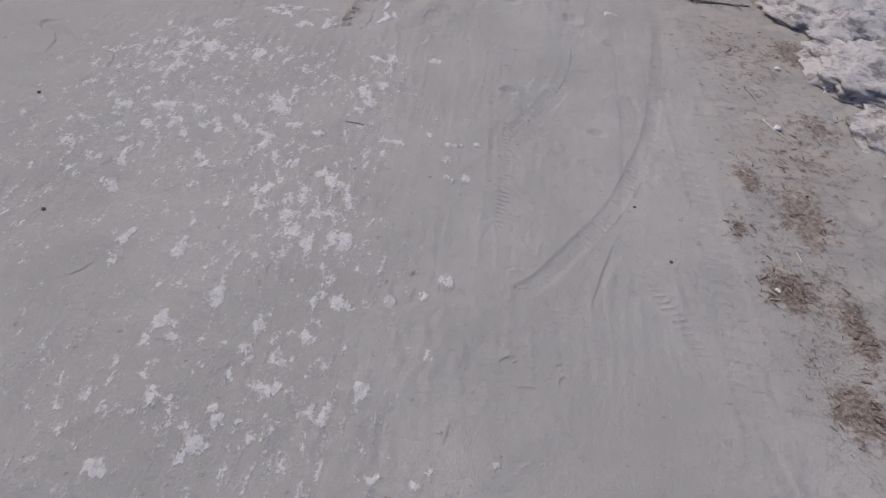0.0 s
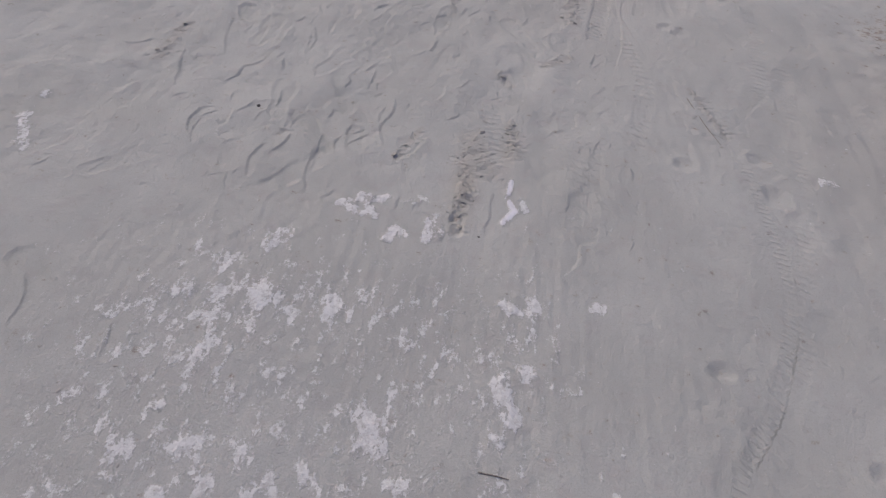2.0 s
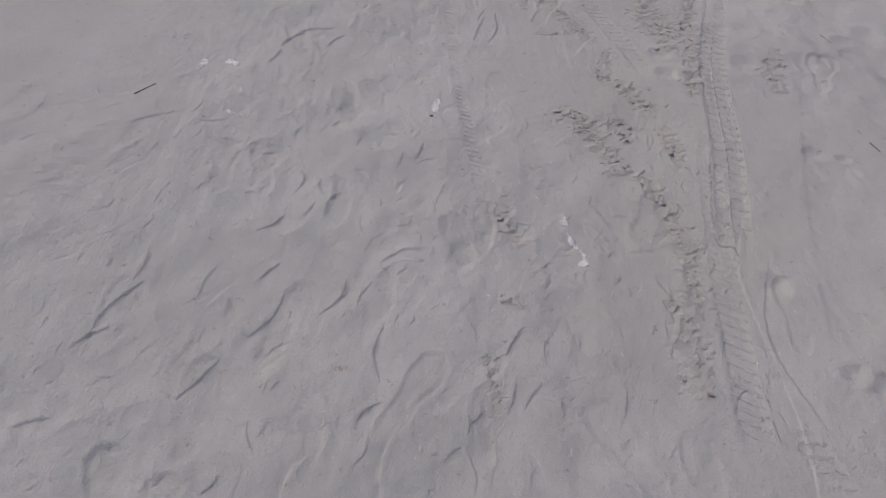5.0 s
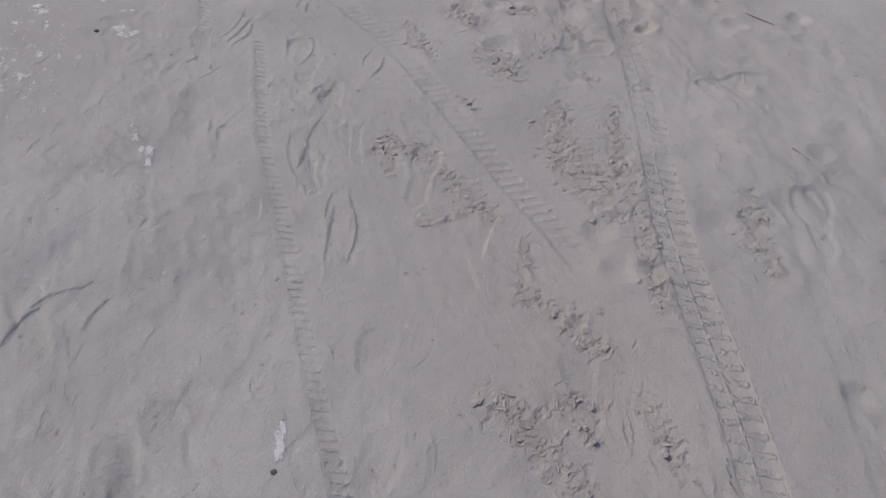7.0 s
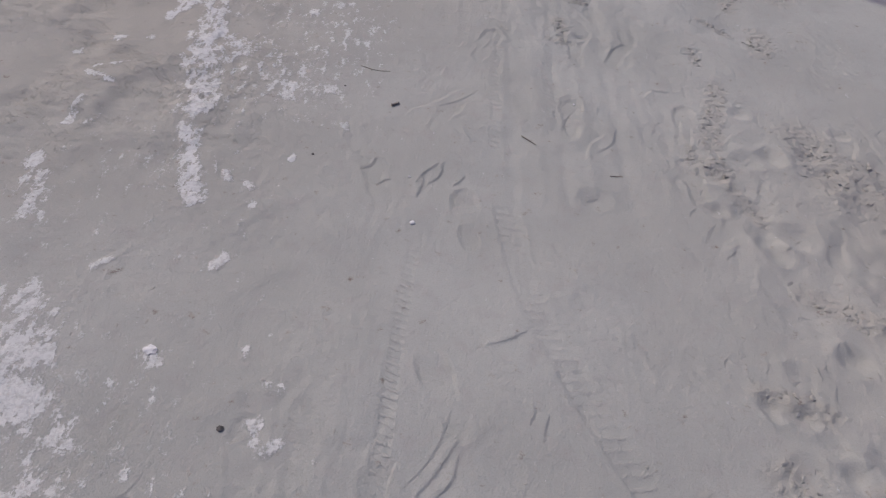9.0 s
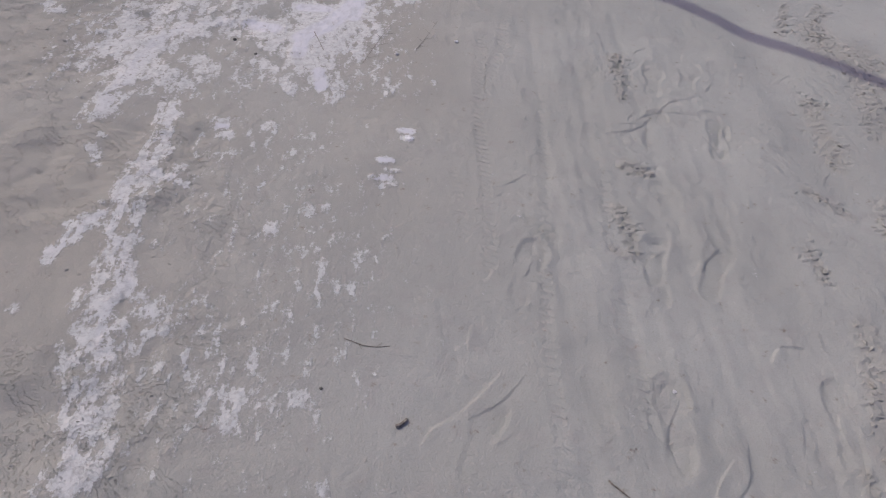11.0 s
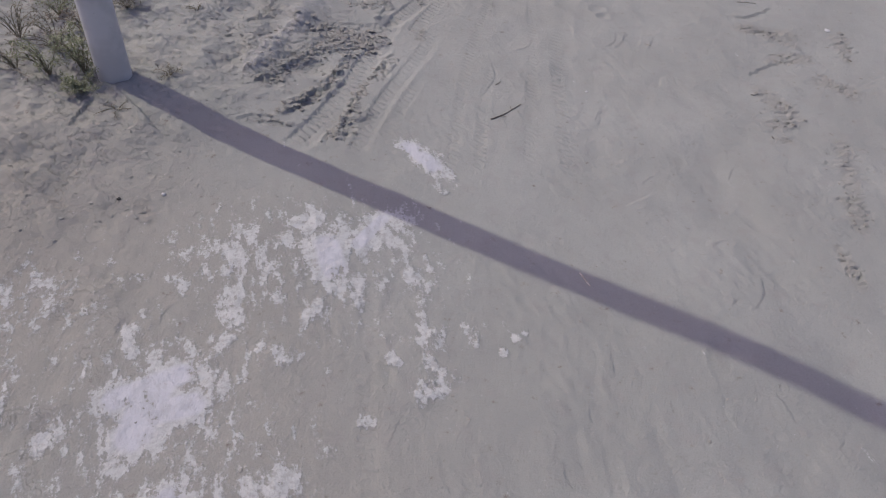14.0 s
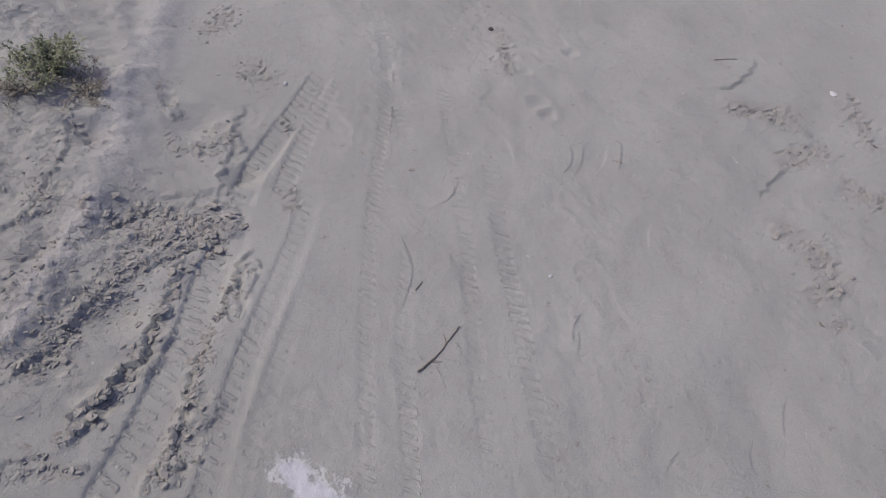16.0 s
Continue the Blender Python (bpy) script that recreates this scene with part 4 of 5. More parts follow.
# past the lime crust
tyre([(-0.85, 9.45), (-0.83, 9.62), (-0.82, 9.95), (-0.82, 10.37), (-0.80, 10.7), (-0.77, 11.06)], 0.045, 0.0025, 1.0, 0.028, 0.3, worn=0.15)
tyre([(-0.91, 9.6), (-0.91, 9.77), (-0.94, 10.07)], 0.036, 0.0015, 0.8, 0.026, worn=0.3)
tyre([(-0.80, 10.45), (-0.78, 10.56), (-0.74, 10.72), (-0.69, 10.9), (-0.66, 11.1), (-0.62, 11.3)], 0.05, 0.0025, 1.0, 0.032, 0.4, worn=0.15)
tyre([(-0.70, 8.7), (-0.70, 8.85), (-0.69, 9.09), (-0.68, 9.35), (-0.60, 10.04), (-0.51, 10.85)], 0.04, 0.002, 0.7, 0.03, worn=0.4)
tyre([(-0.46, 8.95), (-0.46, 9.06), (-0.45, 9.3), (-0.44, 9.5)], 0.055, 0.002, 0.8, 0.034, 0.3, worn=0.3)
tyre([(-0.44, 9.6), (-0.42, 9.75), (-0.39, 9.96), (-0.37, 10.15)], 0.04, 0.0015, 0.7, 0.028, worn=0.4)
tyre([(-0.35, 10.79), (-0.28, 11.09), (-0.23, 11.3)], 0.046, 0.002, 0.6, worn=0.5)
tyre([(-0.92, 10.8), (-0.86, 11.5), (-0.72, 12.2), (-0.58, 12.7)], 0.05, 0.0015, 0.4, worn=0.6)
# by the bank
tyre([(-0.97, 12.62), (-0.91, 12.7), (-0.84, 12.79), (-0.77, 12.9), (-0.67, 13.06), (-0.60, 13.22), (-0.54, 13.31), (-0.48, 13.42)], 0.115, 0.009, 1.5, 0.036, 0.5, rim=0.05, worn=0.3, side=-1)
tyre([(-0.76, 12.54), (-0.71, 12.64), (-0.64, 12.78), (-0.56, 12.93), (-0.44, 13.12), (-0.32, 13.31), (-0.22, 13.5)], 0.075, 0.005, 1.5, 0.033, 0.45, worn=0.3, side=-1)
tyre([(-0.65, 12.62), (-0.55, 12.79), (-0.44, 12.97), (-0.36, 13.1)], 0.05, 0.002, 0.6, 0.03, worn=0.4)
tyre([(-0.40, 12.42), (-0.38, 12.5), (-0.30, 12.73), (-0.22, 12.96), (-0.14, 13.18), (-0.03, 13.44), (0.13, 13.79), (0.25, 14.1)], 0.045, 0.002, 1.4, 0.028, 0.4, worn=0.25)
tyre([(-0.31, 12.38), (-0.28, 12.46), (-0.21, 12.67), (-0.15, 12.86), (-0.09, 13.0), (0.0, 13.2)], 0.045, 0.002, 1.3, 0.028, 0.4, worn=0.3)
tyre([(-0.50, 13.42), (-0.46, 13.5), (-0.39, 13.62), (-0.24, 13.81), (-0.13, 13.94), (0.0, 14.1)], 0.095, 0.009, 1.8, 0.033, 0.45, rim=0.05, worn=0.15, side=-1)
tyre([(-0.36, 13.44), (-0.32, 13.51), (-0.22, 13.68), (-0.10, 13.86), (0.02, 14.04)], 0.07, 0.004, 1.6, 0.033, 0.45, worn=0.2)
tyre([(0.03, 12.3), (0.06, 12.39), (0.12, 12.6), (0.19, 12.82), (0.27, 13.09), (0.35, 13.32), (0.42, 13.5)], 0.055, 0.002, 1.3, 0.031, 0.35, worn=0.35)
tyre([(-0.10, 12.4), (-0.07, 12.48), (0.01, 12.72), (0.11, 12.98), (0.23, 13.33), (0.32, 13.61), (0.4, 13.9)], 0.045, 0.0018, 1.2, 0.029, 0.35, worn=0.4)
tyre([(0.15, 13.6), (0.30, 14.3), (0.45, 14.9)], 0.05, 0.002, 0.6, worn=0.4)
for k, x in enumerate((-0.62, -0.52, -0.43, -0.33, -0.20, -0.05)):
    ridge([(x - 0.02, 8.5), (x, 9.4), (x + 0.04, 10.3), (x + 0.10, 11.3)], 0.022, (-0.0028, 0.0022)[k % 2])

# hollows, ridges of loose sand, and a worn edge
dent([(0.63, 2.35, 0.025), (0.26, 2.59, 0.025), (0.28, 3.51, 0.03), (0.57, 3.6, 0.03), (0.58, 5.56, 0.03), (0.32, 4.57, 0.025), (0.94, 6.89, 0.05), (0.77, 6.2, 0.05), (-0.36, 8.52, 0.04), (-1.16, 5.44, 0.06), (-1.06, 5.5, 0.05), (0.59, 3.39, 0.04)])
dent([(0.68, 5.53, 0.018), (1.05, 5.54, 0.025), (0.66, 4.93, 0.018), (0.20, 4.89, 0.035), (0.38, 4.53, 0.03)], 0.007)
dent([(0.71, 13.68, 0.03), (0.71, 13.6, 0.025), (0.75, 13.87, 0.02), (1.01, 13.94, 0.025), (0.75, 13.97, 0.02), (0.11, 10.18, 0.035), (-0.28, 9.68, 0.025)], 0.007)
ridge([(0.31, 5.54), (0.53, 5.25), (0.76, 4.88), (0.93, 4.55)], 0.05, -0.004)
ledge([(1.43, 13.55), (1.55, 13.54), (1.81, 13.66)], 0.012, 0.05, 0.6)
ledge([(1.20, 12.95), (1.32, 13.03), (1.48, 13.07)], 0.010, 0.05, 0.6)
for _ in range(30):
    dent([(random.uniform(0.0, 0.95), random.uniform(7.2, 8.9), random.uniform(0.025, 0.055))], random.uniform(0.006, 0.014))
for _ in range(34):
    dent([(random.uniform(0.1, 1.6), random.uniform(6.0, 9.3), random.uniform(0.025, 0.055))], random.uniform(0.004, 0.011))
ridge([(0.55, 9.9), (0.56, 10.9), (0.58, 11.6), (0.66, 12.4)], 0.13, -0.015)
ridge([(0.87, 2.42), (1.03, 3), (1.09, 3.49), (1.04, 4.2), (1.02, 4.8)], 0.04, -0.005)
for line, wide in (([(-0.79, 13.75), (-0.73, 14.07), (-0.59, 14.38), (-0.5, 14.74)], 0.075), ([(-1.11, 13.14), (-1.03, 13.29), (-0.94, 13.45), (-0.85, 13.61)], 0.05)):
    for (x0, y0), (x1, y1) in zip(line, line[1:]):
        w, d, s, v = capsule(x0, y0, x1, y1, wide * 2.5)
        PALE[w] = np.maximum(PALE[w], np.exp(-(d / wide) ** 2))
ridge([(-0.79, 13.75), (-0.73, 14.07), (-0.59, 14.38), (-0.5, 14.74)], 0.075, 0.022, 0.1)
ridge([(-1.11, 13.14), (-1.03, 13.29), (-0.94, 13.45), (-0.85, 13.61)], 0.055, 0.022, 0.12)
ridge([(-0.67, 14.75), (-0.7, 14.24), (-0.81, 14.02), (-0.96, 13.98)], 0.05, 0.016, 0.15)
ledge([(-1.02, 12.84), (-0.95, 12.89), (-0.88, 12.96), (-0.82, 13.02), (-0.77, 13.1), (-0.64, 13.34)], 0.025, 0.06)
ledge([(-0.86, 12.6), (-0.83, 12.67), (-0.76, 12.74), (-0.71, 12.88), (-0.64, 13.03)], 0.015, 0.026)
ledge([(-0.62, 13.06), (-0.57, 13.13), (-0.5, 13.25), (-0.46, 13.33)], 0.016, 0.024)
ledge([(-1.12, 13.04), (-1.05, 13.07), (-0.92, 13.22), (-0.84, 13.29), (-0.75, 13.32), (-0.62, 13.37)], 0.018, 0.045)
ledge([(-1.12, 13.5), (-1.01, 13.66), (-0.93, 13.8), (-0.89, 13.99)], 0.011, 0.05)
ledge([(-1.18, 12.78), (-1.13, 12.81), (-1.06, 12.82), (-0.98, 12.78)], 0.014, 0.04)
ledge([(-0.56, 13.45), (-0.46, 13.68), (-0.40, 13.85), (-0.30, 14.0)], 0.012, 0.04)
dent([(-0.99, 13.46, 0.09), (-0.82, 13.9, 0.07), (-0.52, 13.93, 0.07), (-0.43, 13.62, 0.04), (-0.85, 13.17, 0.06)], 0.018)
DEEPEN = 1.5
groove([(-1.75, 12.76, -1.68, 12.97), (-1.61, 13, -1.44, 12.73)], 0.045)
DEEPEN = 1.0

# churned strips
CHURNED = [(-0.50, 3.48, -0.51, 3.22, 0.028), (-0.51, 3.22, -0.52, 3.0, 0.022), (-0.37, 3.6, -0.36, 3.4, 0.016)]
CHURNED.extend([(-2.09, 4.31, -2.02, 4.53, 0.021), (-2.4, 4.86, -2.35, 5.08, 0.042), (-1.82, 3.77, -1.81, 4.07, 0.023), (-0.44, 3.97, -0.39, 3.89, 0.021),
    (-0.37, 3.62, -0.34, 3.42, 0.018), (-0.51, 3.5, -0.45, 3.31, 0.045), (-0.12, 4.82, -0.12, 4.51, 0.034), (-0.1, 5.38, -0.03, 4.99, 0.032),
    (-0.31, 5.72, -0.19, 5.47, 0.034), (-0.7, 4.58, -0.68, 4.42, 0.012), (-0.25, 4.07, -0.14, 4.16, 0.022), (-0.77, 3.33, -0.7, 3.52, 0.011),
    (0.37, 4.03, 0.47, 3.72, 0.012)])
CHURNED.extend([(-0.65, 5.16, -0.59, 5.03, 0.035), (-0.17, 6.03, 0, 5.8, 0.034), (-0.34, 5.75, -0.17, 5.41, 0.039), (0.15, 6.71, 0.23, 6.39, 0.066),
    (0.4, 6.76, 0.21, 5.91, 0.032), (0.04, 5.68, 0.05, 5.49, 0.015), (0.63, 6.22, 0.59, 5.97, 0.036), (-0.29, 6.53, -0.17, 6.32, 0.036),
    (-0.46, 6.72, -0.3, 6.62, 0.03), (-0.1, 5.31, -0.04, 5.18, 0.017), (-0.04, 5.08, -0.06, 4.76, 0.016), (-0.65, 4.79, -0.61, 4.75, 0.013),
    (-0.2, 5.72, -0.08, 5.66, 0.023)])
CHURNED.extend([(0.05, 7.21, 0.09, 7.02, 0.045), (0.19, 6.8, 0.11, 6.51, 0.031), (0.12, 6.54, 0.2, 6.29, 0.042), (0.41, 6.8, 0.27, 6.4, 0.021),
    (-0.4, 6.34, -0.16, 6.37, 0.014), (-0.1, 6.22, -0.13, 6.09, 0.017), (-0.17, 6.02, -0.03, 5.92, 0.023), (-0.04, 5.88, 0, 5.79, 0.022),
    (-0.34, 5.72, -0.21, 5.49, 0.025), (0.01, 5.66, 0.04, 5.45, 0.014), (0.57, 6.11, 0.6, 6.05, 0.033), (-0.2, 5.68, -0.13, 5.58, 0.014),
    (-0.43, 6.76, -0.44, 6.57, 0.019), (-0.22, 7.45, -0.21, 7.25, 0.023), (-0.27, 6.57, -0.26, 6.49, 0.014), (0.23, 6.09, 0.2, 5.92, 0.014),
    (0.41, 7.38, 0.46, 7.24, 0.024), (-0.02, 7.51, 0.06, 7.42, 0.043)])
CHURNED.extend([(0.68, 6.29, 0.65, 6.16, 0.019)])
CHURNED.extend([(0.57, 9.01, 0.62, 8.71, 0.104), (0.72, 8.77, 0.81, 8.3, 0.1), (0.11, 8.79, 0.23, 8.49, 0.033), (0.28, 8.14, 0.47, 8.02, 0.047),
    (0.42, 7.82, 0.6, 7.83, 0.017), (0.01, 7.76, 0.18, 7.71, 0.031), (0.02, 7.54, 0.04, 7.37, 0.035), (0.23, 7.48, 0.32, 7.46, 0.029),
    (0.49, 7.59, 0.47, 7.49, 0.016), (-0.2, 7.43, -0.17, 7.15, 0.015), (0.05, 7.18, 0.11, 7.03, 0.052), (0.24, 7.12, 0.32, 7.19, 0.018),
    (0.43, 7.34, 0.45, 7.21, 0.019), (-0.42, 6.77, -0.4, 6.73, 0.016), (-0.14, 6.93, -0.08, 6.81, 0.012), (0.39, 7, 0.4, 6.95, 0.017),
    (0.23, 6.84, 0.2, 6.69, 0.023)])
CHURNED.extend([(-0.18, 10.91, -0.19, 10.79, 0.019), (-0.28, 10.1, -0.22, 10.05, 0.025), (-0.37, 9.84, -0.36, 9.62, 0.024), (0.29, 9.34, 0.16, 8.9, 0.043),
    (0.67, 9.93, 0.61, 9.7, 0.054), (1.09, 11.07, 0.91, 10.37, 0.089), (0.38, 10, 0.5, 9.87, 0.026), (0.25, 9.68, 0.26, 9.58, 0.019),
    (0.07, 8.89, 0.05, 8.78, 0.014), (0.16, 8.82, 0.19, 8.72, 0.018), (0.65, 10.62, 0.59, 10.17, 0.038)])
CHURNED.extend([(-0.3, 10.07, -0.23, 10.05, 0.024), (-0.36, 9.84, -0.35, 9.71, 0.019), (-0.43, 9.64, -0.37, 9.61, 0.017), (-0.14, 10.91, -0.21, 10.53, 0.02),
    (0.96, 11.31, 0.94, 11.03, 0.077), (0.66, 10.64, 0.7, 10.57, 0.02), (0.26, 9.62, 0.24, 9.54, 0.018)])
CHURNED.extend([(-0.15, 10.91, -0.16, 10.8, 0.011), (0.89, 11.76, 0.85, 11.65, 0.022), (1.11, 11.55, 0.89, 11.18, 0.04), (1.21, 12.83, 1.23, 12.61, 0.053),
    (1.34, 12.4, 1.07, 11.93, 0.033), (0.9, 11.55, 0.76, 11.23, 0.021)])
CHURNED.extend([(1.46, 13.41, 1.68, 13.32, 0.05), (1.42, 13.09, 1.64, 13.07, 0.025), (1.1, 12.58, 1.2, 12.57, 0.032), (1.57, 12.89, 1.69, 12.8, 0.037),
    (1.95, 13.3, 1.86, 13.05, 0.028), (1.09, 12.07, 1.1, 12.01, 0.019), (0.9, 11.84, 0.85, 11.69, 0.013), (-0.87, 13.32, -0.67, 13.51, 0.082),
    (-1.05, 13.16, -0.85, 13.57, 0.03), (-0.67, 13.51, -0.51, 13.43, 0.054), (-0.95, 12.92, -0.78, 13.01, 0.024), (-0.78, 12.7, -0.67, 12.84, 0.031),
    (-1.49, 12.37, -1.46, 12.31, 0.023), (-1.17, 13.18, -0.97, 13.46, 0.063)])
CHURNED.extend([(-0.84, 13.43, -0.56, 13.5, 0.078), (-1, 13.11, -0.88, 13.29, 0.039), (-1.05, 13.06, -0.98, 13.04, 0.03), (-0.87, 13.25, -0.81, 13.34, 0.018),
    (-0.99, 12.86, -0.85, 12.95, 0.017), (-0.83, 12.99, -0.73, 13.08, 0.016), (-0.79, 12.68, -0.68, 12.86, 0.017), (-0.56, 13.08, -0.47, 13.24, 0.018),
    (-0.34, 14.49, -0.27, 14.6, 0.044), (-0.24, 14.22, -0.23, 14.1, 0.03), (-0.44, 13.89, -0.41, 13.76, 0.027), (-0.59, 14.12, -0.57, 13.98, 0.024),
    (-0.54, 13.81, -0.52, 13.76, 0.018), (-1.07, 12.79, -0.97, 12.77, 0.015), (-0.65, 13.38, -0.51, 13.41, 0.033), (-1.04, 13.58, -0.93, 13.67, 0.023),
    (-0.9, 13.94, -0.81, 13.84, 0.026), (0.79, 14.19, 0.69, 13.88, 0.025)])
CHURNED.extend([(1.46, 13.42, 1.66, 13.21, 0.029), (1.47, 13.14, 1.67, 13.11, 0.023), (1.62, 12.93, 1.65, 12.74, 0.027), (1.26, 12.73, 1.21, 12.6, 0.024),
    (1.06, 12.47, 1.11, 12.45, 0.015), (-0.22, 13.89, -0.23, 13.8, 0.011), (-0.28, 13.52, -0.32, 13.43, 0.014), (2.02, 13.33, 1.92, 13.13, 0.021)])
loose_soil(CHURNED)
# short cracks where the sand's skin has broken over the churned strips
for x0, y0, x1, y1, r in CHURNED:
    if x0 > -0.4 or y0 < 12:
        for _ in range(int(2 + 65 * (math.hypot(x1 - x0, y1 - y0) + r))):
            t, a, n = random.random(), random.gauss(0.1, 0.5), random.uniform(0.012, 0.038)
            x, y = x0 + t * (x1 - x0) + random.gauss(0, r), y0 + t * (y1 - y0) + random.gauss(0, r)
            DEEPEN = random.uniform(0.9, 2.4) if y0 > 9.5 else random.uniform(0.5, 1.3)
            groove([(x, y, x + n * math.cos(a), y + n * math.sin(a))], 0.006, 0.006)
DEEPEN = 1.0
patch(LOOSE, -0.51, 3.24, 0.045, 0.20, 2.2)
patch(LOOSE, -0.37, 3.46, 0.03, 0.13, 1.5)
patch(LOOSE, 0.75, 8.35, 0.30, 0.35, 0.7)

# brown litter along the edge
LITTERED = [(1.21, 2.16, 0.06, 0.12, 140), (1.09, 1.85, 0.05, 0.08, 90), (1.2, 1.57, 0.09, 0.09, 330), (1.38, 1.43, 0.05, 0.15, 200), (1.28, 1.12, 0.09, 0.1, 200), (1.77, 3.32, 0.14, 0.15, 200), (1.63, 2.61, 0.12, 0.12, 120), (1.5, 2.3, 0.18, 0.1, 90), (1.37, 1.96, 0.12, 0.18, 140), (1.19, 1.27, 0.04, 0.08, 50), (1.62, 4.78, 0.3, 0.2, 110), (1.64, 4.47, 0.2, 0.2, 160), (1.4, 4.05, 0.12, 0.2, 100), (1.45, 3.2, 0.3, 0.5, 70), (1.5, 2.4, 0.35, 0.5, 60), (1.3, 1.6, 0.25, 0.5, 50), (1.7, 4.2, 0.3, 0.5, 60)]
for x, y, rx, ry, count in LITTERED:
    patch(LITTER, x, y, rx, ry, min(1.0, count / 190))
    H[window(x - rx, x + rx, y - ry, y + ry)] += 0.0025

# churned strips stand up in crumbs; crusted ground lies a little proud and flat
CRACKS = smooth_noise(X + 0.01 * smooth_noise(X, Y, 0.03, 64), Y, 0.027, 61, 2)
H += ROUGH * (0.0007 * np.floor(CRACKS * 1.7) / 1.7 + 0.0006 * CRACKS)
PLATES = smooth_noise(X, Y, 0.05, 63, 2) + 0.6 * smooth_noise(X, Y, 0.022, 65, 2)
VERGE = ease((X - 1.02) / 0.25) * ease((5.3 - Y) / 0.6)
H += DETAIL * VERGE * (0.0026 * smooth_noise(X, Y, 0.13, 91, 2) + 0.0010 * smooth_noise(X, Y, 0.05, 92))
BANK = DETAIL * bank(X, Y) / 0.085 * ease((X + 3.25) / 0.4) * ease((15.1 - Y) / 0.3)
H += BANK * (0.0055 * smooth_noise(X, Y, 0.15, 83, 2) + 0.0060 * np.floor(smooth_noise(X + 0.4 * Y, Y, 0.11, 85, 4) * 1.5) / 1.5 + 0.0011 * smooth_noise(X, Y, 0.03, 87, 2))
H += COARSE * (0.0030 * np.floor(PLATES * 1.6) / 1.6 + 0.003 * np.abs(smooth_noise(X, Y, 0.03, 67, 2)))
PLATE = np.where(COARSE > 0.3, PLATES * 1.6, np.where(ROUGH > 0.05, CRACKS * 1.7, 1.5 * smooth_noise(X + 0.4 * Y, Y, 0.11, 85, 4)))
CURLED = DETAIL * ease((X + 3.25) / 0.4) * ease((15.1 - Y) / 0.3) * ease((-1.35 - X) / 0.5) * ease((Y - 8.2) / 0.6) * ease((smooth_noise(X, Y, 0.5, 113, 2) + 0.9) / 1.2)
H += CURLED * (0.0040 * smooth_noise(X, Y, 0.13, 115, 2) + 0.0032 * np.floor(smooth_noise(X + 0.4 * Y, Y, 0.09, 85, 4) * 1.5) / 1.5)
BROKEN = np.maximum.reduce([0.85 * CURLED, 0.45 * DETAIL * VERGE, ROUGH * (0.06 + 0.14 * ease(CRACKS)), COARSE, 0.75 * BANK * ease((np.abs(PLATE) - 0.2) / 0.3 + 0.3)])
ZONE = np.zeros(X.shape)
for xa, xb, ya, yb, base in ((-1.9, 0.2, 0.2, 3.1, -0.015), (-2.9, -1.2, 6.4, 8.9, -0.09), (-2.15, -0.9, 8.5, 10.6, -0.03), (-2.8, -0.8, 10.1, 12.4, 0.02), (-1.7, -0.3, 11.4, 12.6, 0.03)):
    edge = 0.5
    inner = ease((X - xa) / edge) * ease((xb - X) / edge) * ease((Y - ya) / edge) * ease((yb - Y) / edge)
    ZONE = np.maximum(ZONE, (base + 0.35) * inner)
ZONE += 0.07 * smooth_noise(X, Y, 0.38, 111, 2) * ease(ZONE / 0.25) - 0.35
ZONE = np.maximum(ZONE, np.minimum(-0.02, 0.45 * CRUST - 0.35))
H += 0.0016 * ease((CRUST - 0.35) / 0.3) * (1 + 0.5 * smooth_noise(X, Y, 0.03, 77, 2))
for x, y, rx, ry, k in ((-2.3, 9.6, 1.0, 1.5, 0.6), (-2.0, 12.2, 0.9, 0.9, 0.7), (0.7, 8.0, 0.8, 1.2, 0.35), (-1.2, 11.0, 0.5, 1.6, 0.5), (0.0, 5.6, 0.5, 1.2, 0.35), (1.6, 3.6, 0.6, 0.9, 0.6), (1.5, 2.4, 0.4, 0.8, 0.5), (1.35, 1.5, 0.25, 0.6, 0.45), (-2.6, 10.6, 0.8, 0.8, 0.6)):
    patch(WARM, x, y, rx, ry, k)


def grid_mesh(name):
    ny, nx = X.shape
    me = bpy.data.meshes.new(name)
    me.vertices.add(nx * ny)
    me.vertices.foreach_set("co", np.stack([X, Y, H], -1).astype(np.float32).ravel())
    k = (np.arange(ny - 1)[:, None] * nx + np.arange(nx - 1)[None, :]).ravel()
    quads = np.stack([k, k + 1, k + nx + 1, k + nx], -1).astype(np.int32)
    me.loops.add(quads.size)
    me.loops.foreach_set("vertex_index", quads.ravel())
    me.polygons.add(len(quads))
    me.polygons.foreach_set("loop_start", np.arange(0, quads.size, 4, dtype=np.int32))
    me.polygons.foreach_set("use_smooth", np.ones(len(quads), dtype=bool))
    me.update(calc_edges=True)
    for key, field in (("crust", CRUST), ("litter", LITTER), ("warm", WARM), ("loose", LOOSE), ("pale", PALE), ("scuff", SCUFF), ("side", SIDE), ("zone", ZONE), ("tread_depth", TREAD), ("tread_along", ALONG), ("tread_across", ACROSS), ("tread_halves", HALVES), ("plate", PLATE), ("broken", BROKEN)):
        me.attributes.new(key, "FLOAT", "POINT").data.foreach_set("value", field.astype(np.float32).ravel())
    me.materials.append(GROUND)
    return me


ground = tagged(new("ground", grid_mesh("ground")), "pale grey dusty sand with tyre tracks, footprints and white lime crust", "ground", kind="structure")


def level(x, y):
    """The height of the ground at a place."""
    i, j = np.searchsorted(XS, x), np.searchsorted(YS, y)
    return float(H[min(max(j, 0), len(YS) - 1), min(max(i, 0), len(XS) - 1)])


